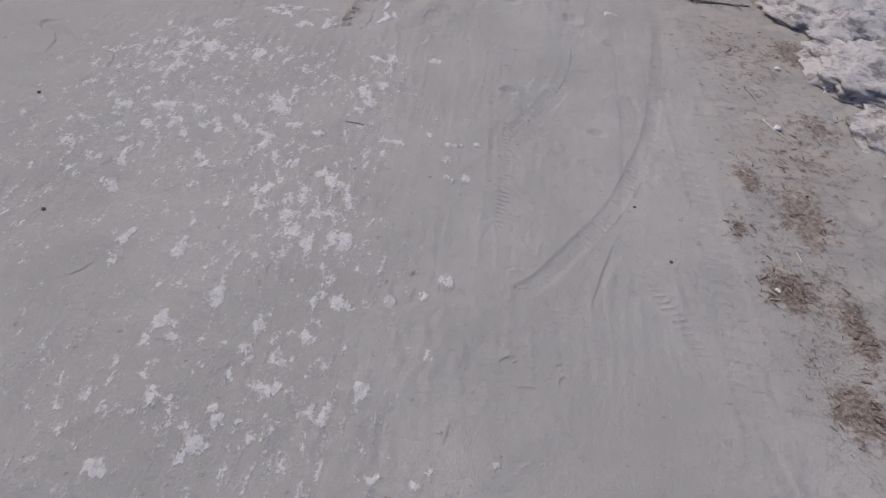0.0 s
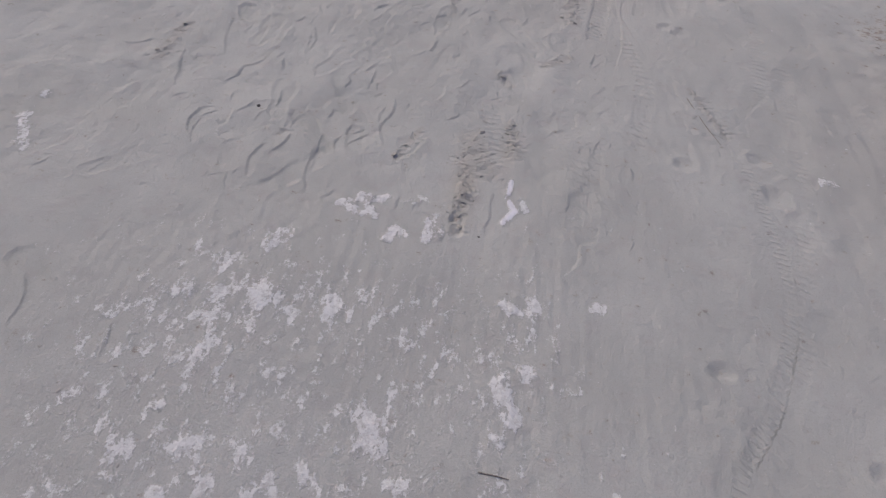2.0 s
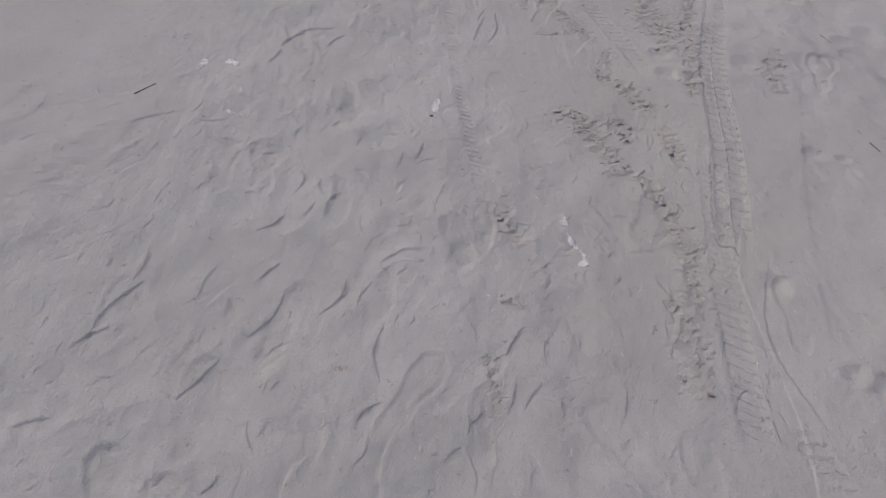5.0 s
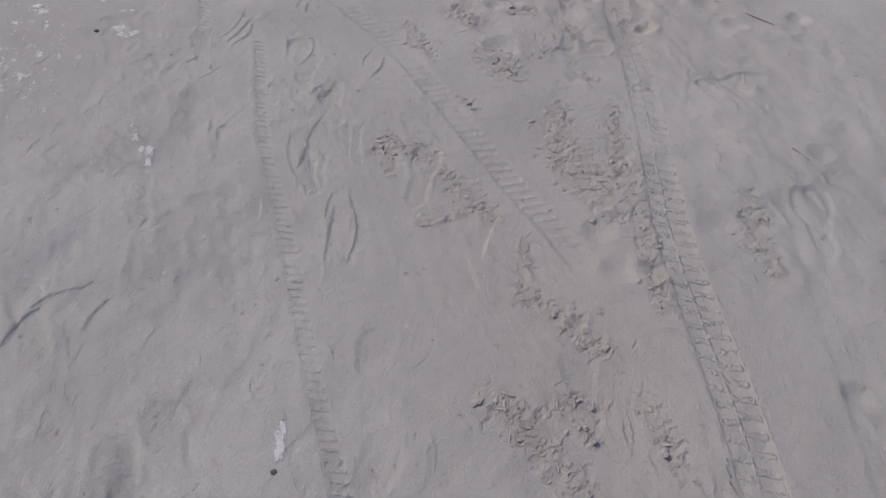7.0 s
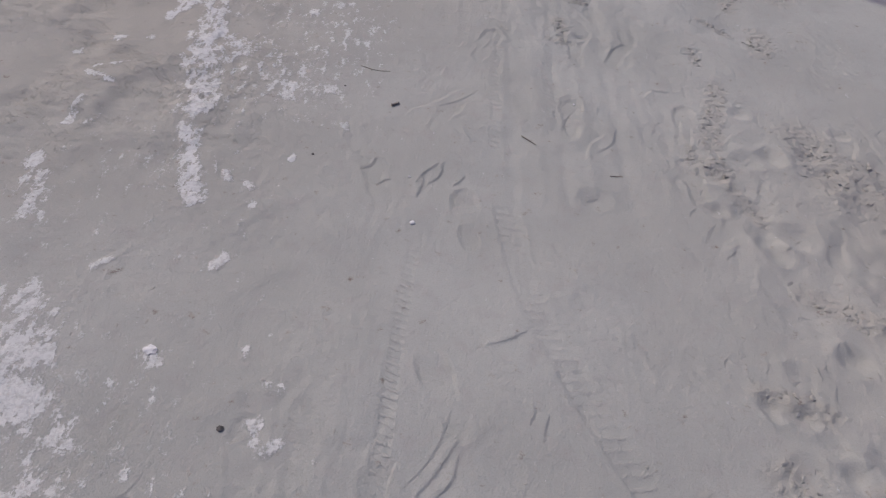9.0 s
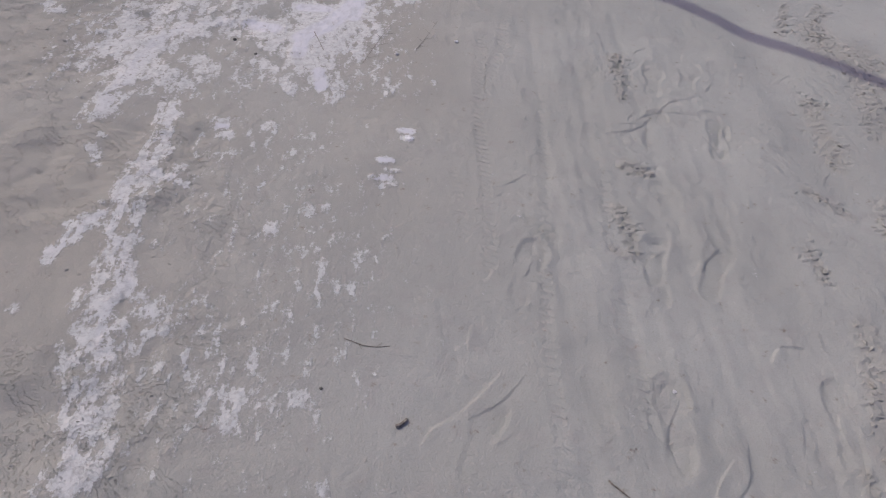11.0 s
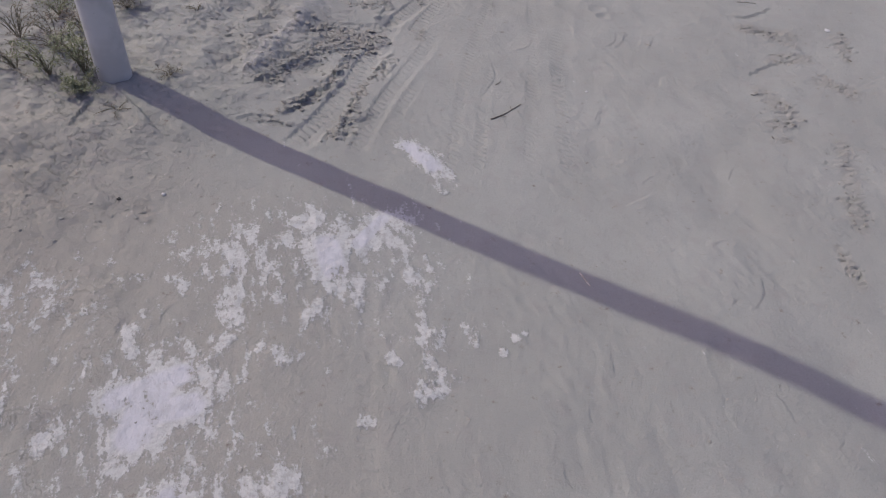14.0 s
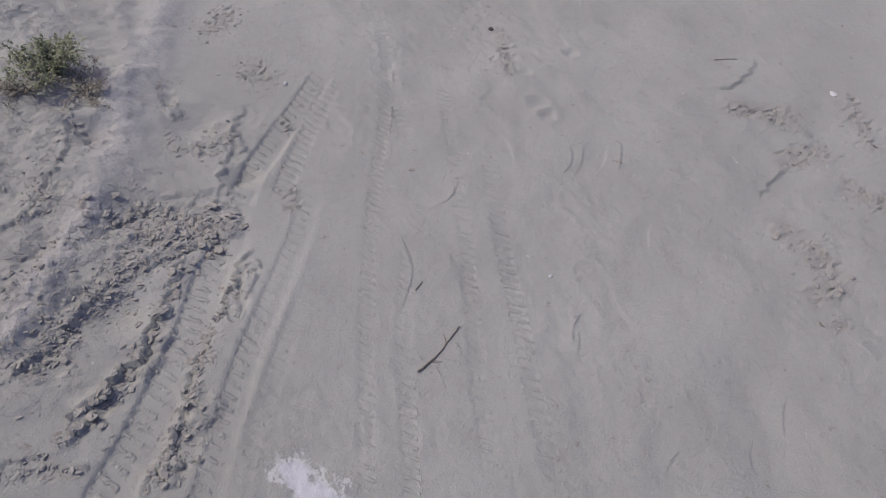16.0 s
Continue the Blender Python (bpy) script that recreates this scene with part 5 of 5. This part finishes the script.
# ---- things ----
def part(name, bm, material, parent=None, label="", smooth=False):
    me = bpy.data.meshes.new(name)
    bm.to_mesh(me)
    bm.free()
    if smooth:
        me.polygons.foreach_set("use_smooth", [True] * len(me.polygons))
    me.materials.append(material)
    ob = new(name, me)
    ob.parent = parent
    if label:
        ob["label"] = label
    return ob


def lump(seed, subdivisions, jag=0.35, squash=0.6):
    """An angular lump of unit radius."""
    bm = bmesh.new()
    bmesh.ops.create_icosphere(bm, subdivisions=subdivisions, radius=1)
    off = Vector((seed * 3.7, seed * 1.3, seed * 7.1))
    for v in bm.verts:
        n = v.co.normalized()
        v.co = n * (1 + jag * noise.noise(n * 1.6 + off) + 0.5 * jag * noise.noise(n * 4.1 + off))
        v.co.z *= squash
    return bm


LUMPS = []
for k in range(8):
    bm = lump(k + 1, 1, 0.7, 0.55)
    bm.verts.ensure_lookup_table()
    LUMPS.append((np.array([v.co[:] for v in bm.verts]), np.array([[v.index for v in f.verts] for f in bm.faces])))
    bm.free()


def scatter_mesh(name, shapes, rows, material):
    """Many small pieces joined into one mesh: rows of (shape, x, y, z, size x, y, z, turn, tilt)."""
    verts, faces, base = [], [], 0
    for k, x, y, z, sx, sy, sz, turn, tilt in rows:
        v, f = shapes[k]
        m = np.array((Euler((tilt, tilt * 0.6, turn)).to_matrix() @ Matrix.Diagonal((sx, sy, sz))))
        verts.append(v @ m.T + (x, y, z))
        faces.append(f + base)
        base += len(v)
    me = bpy.data.meshes.new(name)
    me.from_pydata(np.concatenate(verts).tolist(), [], np.concatenate(faces).tolist())
    me.materials.append(material)
    return new(name, me)


def tube(bm, points, radii, sides=6):
    """A tapered tube along points, closed at the ends."""
    rings = []
    for i, p in enumerate(points):
        p = Vector(p)
        way = (Vector(points[min(i + 1, len(points) - 1)]) - Vector(points[max(i - 1, 0)])).normalized()
        side = way.cross(Vector((0.1, 0.2, 1))).normalized()
        up = side.cross(way)
        rings.append([bm.verts.new(p + radii[i] * (math.cos(a) * side + math.sin(a) * up)) for a in (2 * math.pi * k / sides for k in range(sides))])
    for r, q in zip(rings, rings[1:]):
        for k in range(sides):
            bm.faces.new((r[k], r[(k + 1) % sides], q[(k + 1) % sides], q[k]))
    bm.faces.new(rings[0][::-1])
    bm.faces.new(rings[-1])


def stick(name, points, radius, label, category="stick", material=BARK, twigs=0):
    """A fallen stick that lies on the ground, with short side twigs."""
    bm = bmesh.new()
    line = curve([(x, y, level(x, y) + radius * 0.7) for x, y in points], 5)
    line = [p + Vector((random.gauss(0, radius * 0.35), random.gauss(0, radius * 0.35), 0)) for p in line]
    tube(bm, line, [radius * (1.1 - 0.55 * i / len(line)) * random.uniform(0.85, 1.15) for i in range(len(line))])
    thing = tagged(part(name, bm, material), label, category)
    for k in range(twigs):
        p = line[min(len(line) - 2, int((k + 1) / (twigs + 1) * len(line)))]
        way = (line[-1] - line[0]).normalized()
        side = Vector((-way.y, way.x, 0)) * (1 if k % 2 else -1)
        tip = p + (way * 0.6 + side * 0.8) * (line[-1] - line[0]).length * 0.16
        tip.z = level(tip.x, tip.y) + radius
        bm = bmesh.new()
        tube(bm, [p, (p + tip) / 2 + Vector((0, 0, radius)), tip], [radius * 0.6, radius * 0.45, radius * 0.3], 5)
        part("twig", bm, material, thing)
    return thing


def pebble(x, y, size, label, material=PEBBLE, name="pebble", squash=0.65, seed=0):
    bm = lump(seed + 11, 2, 0.45, squash)
    for v in bm.verts:
        v.co *= size
    ob = part(name, bm, material, smooth=False)
    ob.matrix_world = pose(x, y, level(x, y) + size * squash * 0.45, 0, 0, random.uniform(0, 360))
    return tagged(ob, label, "stone")


# churned soil: clods on the strips, the larger ones singly
SMALL, LARGE = [], []


def crumb(x, y, s):
    if s > 0.0056:
        LARGE.append((x, y, s * 1.2))
    else:
        SMALL.append((random.randrange(8), x, y, level(x, y) + s * 0.2, s * random.uniform(1.2, 2.8), s * random.uniform(0.7, 1.4), s * random.uniform(0.5, 0.9), random.gauss(0.2, 0.9), random.gauss(0, 0.35)))


for x0, y0, x1, y1, r in CHURNED:
    length = math.hypot(x1 - x0, y1 - y0)
    big = coarse(x0, y0)
    for _ in range(int(6 + (length + r) * r * (3600 if big else 4400))):
        t = random.random()
        x, y = x0 + t * (x1 - x0) + random.gauss(0, r * 0.7), y0 + t * (y1 - y0) + random.gauss(0, r * 0.7)
        crumb(x, y, 0.0012 + 0.0048 * random.random() ** 3.2)
for _ in range(900):
    x, y = random.uniform(-2.5, -0.95), random.uniform(12.15, 13.6)
    if bank(np.float64(x), np.float64(y)) > 0.012:
        crumb(x, y, 0.0015 + 0.0040 * random.random() ** 3.5)
for _ in range(500):
    x, y = random.uniform(-2.9, -1.7), random.uniform(8.4, 12.2)
    crumb(x, y, 0.0013 + 0.0036 * random.random() ** 4)
# broken soil along the ledges of the bank, in lines with a half width, a count and a largest size
for points, wide, count, most in (([(-1.02, 12.84), (-0.88, 12.96), (-0.77, 13.1), (-0.64, 13.34)], 0.016, 195, 0.0086), ([(-0.83, 12.67), (-0.71, 12.88), (-0.64, 13.03), (-0.5, 13.25)], 0.012, 330, 0.0062),
                                  ([(-0.53, 13.42), (-0.63, 13.4), (-0.7, 13.47), (-0.85, 13.61)], 0.05, 630, 0.0086), ([(-0.64, 13.36), (-0.84, 13.29), (-0.99, 13.14), (-1.11, 13.07)], 0.035, 780, 0.0094),
                                  ([(-0.7, 13.42), (-0.88, 13.24), (-1.04, 13.06)], 0.028, 380, 0.0070), ([(-0.89, 13.99), (-0.93, 13.8), (-1.09, 13.54)], 0.03, 225, 0.0078),
                                  ([(-1.13, 12.81), (-1.06, 12.81), (-0.99, 12.78)], 0.014, 90, 0.0062), ([(-0.31, 14.24), (-0.27, 14.05)], 0.03, 105, 0.0062), ([(-0.41, 14.47), (-0.28, 14.56)], 0.05, 135, 0.0070),
                                  ([(-0.63, 14.09), (-0.62, 13.82), (-0.55, 13.79)], 0.02, 75, 0.0070), ([(-0.5, 13.88), (-0.46, 13.72)], 0.025, 90, 0.0062), ([(-1.1, 13.3), (-1.2, 13.5), (-1.25, 13.75)], 0.07, 240, 0.0078)):
    spine = curve([(x, y, 0) for x, y in points], 6)
    for _ in range(count):
        p = spine[random.randrange(len(spine) - 1)].lerp(spine[random.randrange(len(spine) - 1)], random.random() ** 8)
        crumb(p.x + random.gauss(0, wide), p.y + random.gauss(0, wide), 0.002 + (most - 0.002) * random.random() ** 3)
for k in range(3900):
    x, y = (random.uniform(-2.6, 2.0), random.uniform(0.5, 14.8)) if k % 3 else (random.uniform(-2.3, -0.6), random.uniform(12.3, 14.9))
    s = 0.0013 + 0.004 * random.random() ** 4
    SMALL.append((random.randrange(8), x, y, level(x, y) + s * 0.1, s * 1.6, s, s * 0.6, random.uniform(0, 6.3), 0.2))
tagged(scatter_mesh("soil_crumbs", LUMPS, SMALL, CLOD), "dry grey soil crumbs strewn over churned sand", "soil crumbs", kind="stuff")
CLOD_MESHES = []
for k in range(6):
    bm = lump(k + 21, 2, 0.8, 0.55)
    me = bpy.data.meshes.new("soil_clod")
    bm.to_mesh(me)
    bm.free()
    me.materials.append(CLOD)
    CLOD_MESHES.append(me)
for x, y, s in LARGE[:300]:
    ob = new("soil_clod", random.choice(CLOD_MESHES))
    ob.matrix_world = pose(x, y, level(x, y) + s * 0.25, random.gauss(0, 12), random.gauss(0, 12), random.uniform(0, 360)) @ Matrix.Diagonal((s * random.uniform(1.2, 2.0), s * 1.2, s * 0.75, 1))
    tagged(ob, "dry grey clod of soil on churned sand", "soil clod", "clods on the churned sand")

# the pole at the edge of the track
def concrete_pole(x, y, radius, height):
    bm = bmesh.new()
    rings = 24
    for k in range(rings + 1):
        z = -0.3 + (height + 0.3) * (k / rings) ** 1.6
        r = radius * (1 - 0.055 * max(z, 0.0))
        for a in range(40):
            t = 2 * math.pi * a / 40
            q = r * (1 + 0.006 * noise.noise(Vector((math.cos(t) * 2, math.sin(t) * 2, z * 6))))
            bm.verts.new((q * math.cos(t), q * math.sin(t), z))
    bm.verts.ensure_lookup_table()
    for k in range(rings):
        for a in range(40):
            b = (a + 1) % 40
            bm.faces.new((bm.verts[k * 40 + a], bm.verts[k * 40 + b], bm.verts[k * 40 + 40 + b], bm.verts[k * 40 + 40 + a]))
    bm.faces.new([bm.verts[rings * 40 + a] for a in range(40)])
    ob = part("concrete_pole", bm, POLE, smooth=True)
    ob.location = (x, y, level(x, y))
    return tagged(ob, "pale whitewashed round concrete pole set upright in the sand", "pole")


concrete_pole(-1.621, 13.093, 0.063, 6.5)


def boulder(x, y, rx, ry, rz, seed, label):
    """A broken block of old pale mortar, with steps and hollows."""
    bm = lump(seed, 5, 0.3, 1.0)
    off = Vector((seed, 2 * seed, 0))
    for v in bm.verts:
        c = v.co * 2.4 + off
        v.co *= 1 + 0.16 * (1 - abs(noise.noise(c))) + 0.11 * noise.noise(c * 3) + 0.10 * noise.noise(c * 8) + 0.06 * noise.noise(c * 18)
        v.co.z = round(v.co.z * 5 + noise.noise(c) * 0.8) / 5 * 0.35 + v.co.z * 0.65
        v.co.x, v.co.y, v.co.z = v.co.x * rx, v.co.y * ry, v.co.z * rz
    ob = part("mortar_rock", bm, STONE, smooth=True)
    ob.location = (x, y, level(x, y) - rz * 0.15)
    return tagged(ob, label, "rock")


boulder(2.25, 3.85, 0.38, 0.45, 0.11, 3, "broken block of pale grey mortar at the edge of the sand")
boulder(2.24, 3.14, 0.41, 0.40, 0.11, 5, "cracked pale mortar rubble beside brown litter")
boulder(2.20, 2.50, 0.37, 0.34, 0.09, 8, "low worn lump of pale mortar rubble")
boulder(2.72, 3.95, 0.40, 0.45, 0.16, 12, "large rough grey mortar rock with dark hollows")

# bark litter along the edge
FLAKES = []
for w, l in ((0.5, 1.0), (0.16, 1.0), (0.3, 0.8)):
    FLAKES.append((np.array([(-l, -w, 0), (l, -w * 0.6, 0.1), (l * 0.9, w * 0.6, 0.25), (-l * 0.8, w, 0.1), (-l, -w, -0.15), (l, -w * 0.6, -0.05), (l * 0.9, w * 0.6, 0.1), (-l * 0.8, w, -0.05)]),
                   np.array([(0, 1, 2, 3), (7, 6, 5, 4), (0, 4, 5, 1), (1, 5, 6, 2), (2, 6, 7, 3), (3, 7, 4, 0)])))
rows = []
for x, y, rx, ry, count in LITTERED:
    for _ in range(int(count * 1.7)):
        px, py = random.gauss(x, rx * 0.6), random.gauss(y, ry * 0.6)
        s = random.uniform(0.002, 0.006) if random.random() < 0.88 else random.uniform(0.006, 0.018)
        rows.append((random.randrange(3), px, py, level(px, py) + 0.003, s, s * 0.6, s * 0.3, random.uniform(0, 6.3), random.gauss(0, 0.25)))
tagged(scatter_mesh("bark_litter", FLAKES, rows, CHIPS), "brown bark chips and dry stalks strewn on the sand", "litter", kind="stuff")


def weed(x, y, height, spread, stems, leaf, label, leaf_mat=GREEN, seed=0, leaves=26, flat=0.5):
    """A low weed: bent stems that branch from one root, with small narrow leaves."""
    rnd = random.Random(seed)
    root = tagged(new("weed"), label, "weed")
    root.location = (x, y, level(x, y))
    for k in range(stems):
        a = rnd.uniform(0, 2 * math.pi)
        out = spread * rnd.uniform(0.35, 1.0)
        up = height * rnd.uniform(0.45, 1.0) * (1 - flat * out / spread)
        line = curve([(0, 0, -0.01), (out * 0.3 * math.cos(a), out * 0.3 * math.sin(a), up * 0.55),
                      (out * 0.7 * math.cos(a + 0.2), out * 0.7 * math.sin(a + 0.2), up * 0.9), (out * math.cos(a + 0.3), out * math.sin(a + 0.3), up)], 4)
        bm = bmesh.new()
        tube(bm, line, [0.0017 * (1.1 - 0.75 * i / len(line)) for i in range(len(line))], 5)
        stem = part("stem", bm, STEM, root)
        bm = bmesh.new()
        for _ in range(int(leaves * 1.8)):
            t = rnd.uniform(0.15, 1.0) * (len(line) - 1)
            i = min(int(t), len(line) - 2)
            p = line[i].lerp(line[i + 1], t - i)
            way = Vector((rnd.gauss(0, 1), rnd.gauss(0, 1), rnd.gauss(0.5, 0.6))).normalized()
            side = way.cross(Vector((0, 0, 1))).normalized()
            n = leaf * rnd.uniform(0.35, 1.0)
            p = p + way * rnd.uniform(0, n)
            droop = Vector((0, 0, -0.25 * n))
            c = [bm.verts.new(q) for q in (p, p + way * n * 0.5 + side * n * 0.19, p + way * n + droop, p + way * n * 0.5 - side * n * 0.19, p + way * n * 0.5 + Vector((0, 0, 0.05 * n)))]
            for q in ((0, 1, 4), (1, 2, 4), (2, 3, 4), (3, 0, 4)):
                bm.faces.new([c[j] for j in q])
        part("foliage", bm, leaf_mat, stem)
    return root


weed(-1.735, 13.12, 0.26, 0.14, 14, 0.022, "small dusty green weed at the foot of the pole", GREEN, 1, 40)
weed(-1.86, 13.33, 0.22, 0.18, 16, 0.020, "sprawling dusty weed with reddish dry stems beside the pole", GREY_LEAF, 2, 34)
weed(-1.62, 13.66, 0.14, 0.13, 14, 0.018, "dry grey weed tuft behind the pole", GREY_LEAF, 3, 34)
weed(-1.90, 13.62, 0.18, 0.18, 12, 0.020, "green and grey weed on the bank behind the pole", GREEN, 13, 30)
weed(-0.93, 14.24, 0.16, 0.19, 22, 0.026, "low green weed on a bank of loose sand", GREEN, 4, 46)
weed(-0.84, 14.14, 0.07, 0.16, 12, 0.020, "withered grey weed at the edge of a green one", GREY_LEAF, 5, 30)
weed(-1.03, 14.16, 0.06, 0.13, 9, 0.020, "withered low weed on loose sand", GREY_LEAF, 12, 26)
weed(-1.73, 13.00, 0.11, 0.10, 12, 0.020, "dusty green weed in front of the pole", GREEN, 19, 30)
# flat grey sprig added in place of a thin stalk's shadow on the sand
weed(-1.60, 12.88, 0.03, 0.09, 6, 0.012, "flat grey sprig standing in for a thin stalk's shadow", GREY_LEAF, 20, 12)
weed(-1.44, 13.96, 0.03, 0.12, 8, 0.016, "withered creeping weed on the bank", GREY_LEAF, 21, 18)
weed(-2.22, 12.30, 0.07, 0.10, 8, 0.012, "dead twiggy weed on bare sand", GREY_LEAF, 6, 10)
weed(-2.20, 11.50, 0.06, 0.08, 7, 0.012, "dry grey weed beside the lime crust", GREY_LEAF, 7, 12)
weed(-1.42, 13.08, 0.025, 0.07, 8, 0.016, "tiny withered weed beside the shadow of the pole", GREY_LEAF, 8, 14)
weed(-1.32, 13.60, 0.025, 0.07, 4, 0.014, "thin dry sprig lying on the sand", GREY_LEAF, 9, 10)
weed(-1.98, 13.15, 0.12, 0.15, 10, 0.018, "dusty weed with thin stalks on the bank", GREY_LEAF, 11, 26)

weed(-1.86, 13.12, 0.20, 0.16, 12, 0.018, "dusty weed with pale stalks beside the pole", GREEN, 14, 30, 0.3)
weed(-2.02, 13.42, 0.22, 0.18, 12, 0.018, "tall dry weed with thin pale stalks", GREY_LEAF, 15, 26, 0.3)
weed(-1.78, 13.46, 0.14, 0.15, 12, 0.018, "low reddish brown weed behind the pole", CHIPS, 16, 30)
weed(-1.95, 13.85, 0.18, 0.18, 10, 0.018, "dusty green weed on the far side of the bank", GREEN, 17, 30)
weed(-1.76, 13.78, 0.12, 0.14, 10, 0.018, "withered weed with curled leaves behind the pole", GREY_LEAF, 18, 30)

stick("stick", [(-0.149, 12.752), (-0.076, 12.783), (0.011, 12.845)], 0.0030, "dark crooked stick lying on the sand", twigs=2)
stick("straw", [(-0.057, 13.003), (-0.025, 13.029)], 0.002, "short split stalk on the sand", "straw")
stick("twig", [(-1.259, 9.251), (-1.193, 9.228), (-1.132, 9.230)], 0.0015, "thin bent twig on crusted sand", "twig", twigs=2)
stick("stalk", [(-1.295, 10.696), (-1.239, 10.878), (-1.190, 11.036)], 0.0011, "dry grey stalk with short side shoots", "twig", twigs=6)
stick("stalk", [(-1.072, 10.825), (-1.022, 10.949), (-0.973, 11.109)], 0.0009, "thin dry stalk with short side shoots", "twig", twigs=6)
stick("stalk", [(-1.524, 10.925), (-1.469, 10.779)], 0.0016, "dry stalk across the white lime crust", "twig", twigs=3)
stick("twig", [(-0.598, 8.857), (-0.544, 8.803)], 0.001875, "short dark twig on the sand", "twig")
stick("twig", [(-0.278, 8.659), (-0.231, 8.667)], 0.00225, "short dark twig on the sand", "twig")
stick("bark_chip", [(-1.108, 8.989), (-1.081, 9.009)], 0.006, "small dark chip of bark", "bark")
stick("twig", [(-0.375, 2.200), (-0.301, 2.194)], 0.00225, "thin dark twig on speckled sand", "twig")
stick("twig", [(1.199, 7.463), (1.295, 7.306), (1.348, 7.217)], 0.002625, "long thin twig beside the tyre track", "twig", twigs=1)
stick("twig", [(0.961, 6.464), (0.982, 6.392)], 0.00225, "short dark twig on trodden sand", "twig")
stick("twig", [(0.835, 5.638), (0.853, 5.587)], 0.00225, "short dark twig on trodden sand", "twig")
stick("twig", [(-1.980, 5.697), (-1.923, 5.775)], 0.00225, "thin dark twig on trodden sand", "twig")
stick("straw", [(-0.452, 6.703), (-0.445, 6.656)], 0.0025, "short white straw on churned soil", "straw", STRAW)
stick("twig", [(1.595, 13.711), (1.650, 13.705), (1.705, 13.69)], 0.001875, "thin twig on the churned sand", "twig")
stick("branch", [(1.23, 3.88), (1.42, 3.85), (1.66, 3.88)], 0.007, "dark branch at the edge of the litter", "branch", twigs=3)
stick("twig", [(0.350, 3.961), (0.398, 3.779), (0.441, 3.668)], 0.0015, "thin dark twig on the sand", "twig", twigs=2)
stick("straw", [(-0.097, 11.86), (-0.085, 11.80)], 0.003, "short white straw beside the track", "straw", STRAW)
stick("stalk", [(1.40, 2.63), (1.44, 2.55), (1.50, 2.46)], 0.003, "pale dry stalk among brown litter", "stalk", STRAW)
stick("twig", [(1.38, 2.89), (1.41, 2.80)], 0.003, "short dark twig among brown litter", "twig")
stick("twig", [(1.42, 3.31), (1.38, 3.25)], 0.004, "short black twig at the edge of the litter", "twig")
stick("straw", [(1.12, 1.52), (1.16, 1.525)], 0.003, "short white straw on brown litter", "straw", STRAW)
stick("straw", [(1.28, 1.76), (1.285, 1.71)], 0.0025, "short white straw on brown litter", "straw", STRAW)
for x, y, size, material, label in (
        (-0.891, 10.915, 0.012, PEBBLE, "small white pebble on the sand"), (-1.304, 9.092, 0.006, DARK_PEBBLE, "tiny dark pebble on the sand"),
        (-0.364, 9.113, 0.008, PEBBLE, "small white pebble in a footprint"), (-1.361, 8.639, 0.007, DARK_PEBBLE, "tiny dark pebble on the sand"),
        (-1.010, 8.561, 0.007, PEBBLE, "small white pebble on the sand"), (-0.986, 8.322, 0.012, PEBBLE, "pale grey pebble on the sand"),
        (-1.406, 7.542, 0.012, DARK_PEBBLE, "dark grey stone on pale sand"), (-1.644, 7.755, 0.024, PEBBLE, "white flat chip of mortar"),
        (-0.865, 5.653, 0.010, DARK_PEBBLE, "dark chip beside a white streak"), (-1.855, 10.834, 0.012, DARK_PEBBLE, "round black stone on the lime crust"),
        (-1.747, 10.720, 0.011, DARK_PEBBLE, "small black chip on the lime crust"), (-1.560, 12.407, 0.010, DARK_PEBBLE, "small dark stone on the bank"),
        (-1.420, 12.420, 0.010, PEBBLE, "pale pebble on the bank"), (-0.167, 14.067, 0.013, PEBBLE, "small white pebble by the tyre tracks"),
        (0.354, 12.921, 0.009, PEBBLE, "small white pebble on the sand"), (1.960, 13.370, 0.022, PEBBLE, "pale flat stone on churned sand"),
        (1.448, 2.571, 0.022, PEBBLE, "white stone among brown litter"), (1.608, 3.129, 0.022, PEBBLE, "white stone among brown litter"),
        (-1.211, 1.515, 0.010, DARK_PEBBLE, "small dark pebble on the sand"), (-1.532, 2.128, 0.010, DARK_PEBBLE, "small dark pebble on the sand"),
        (0.815, 1.631, 0.009, DARK_PEBBLE, "small dark pebble on the sand"), (0.728, 1.898, 0.008, DARK_PEBBLE, "small dark pebble on the sand"),
        (-0.294, 1.917, 0.009, PEBBLE, "small grey pebble on the sand"), (-1.323, 3.521, 0.010, DARK_PEBBLE, "small dark pebble in a footprint"),
        (0.767, 14.204, 0.016, DARK_PEBBLE, "dark clod beside the tracks"), (-1.155, 10.774, 0.013, PEBBLE, "small yellowish white pebble"),
        (-1.095, 10.168, 0.022, PEBBLE, "flat white flake of mortar on the sand"), (1.160, 1.565, 0.014, PEBBLE, "pale chip among brown litter"),
        (-0.440, 2.987, 0.006, DARK_PEBBLE, "dark broken chip of soil")):
    pebble(x, y, size * 0.72, label, material, squash=0.25 if "flat" in label or "chip" in label else 0.6, seed=int(1000 * abs(x)) % 97)
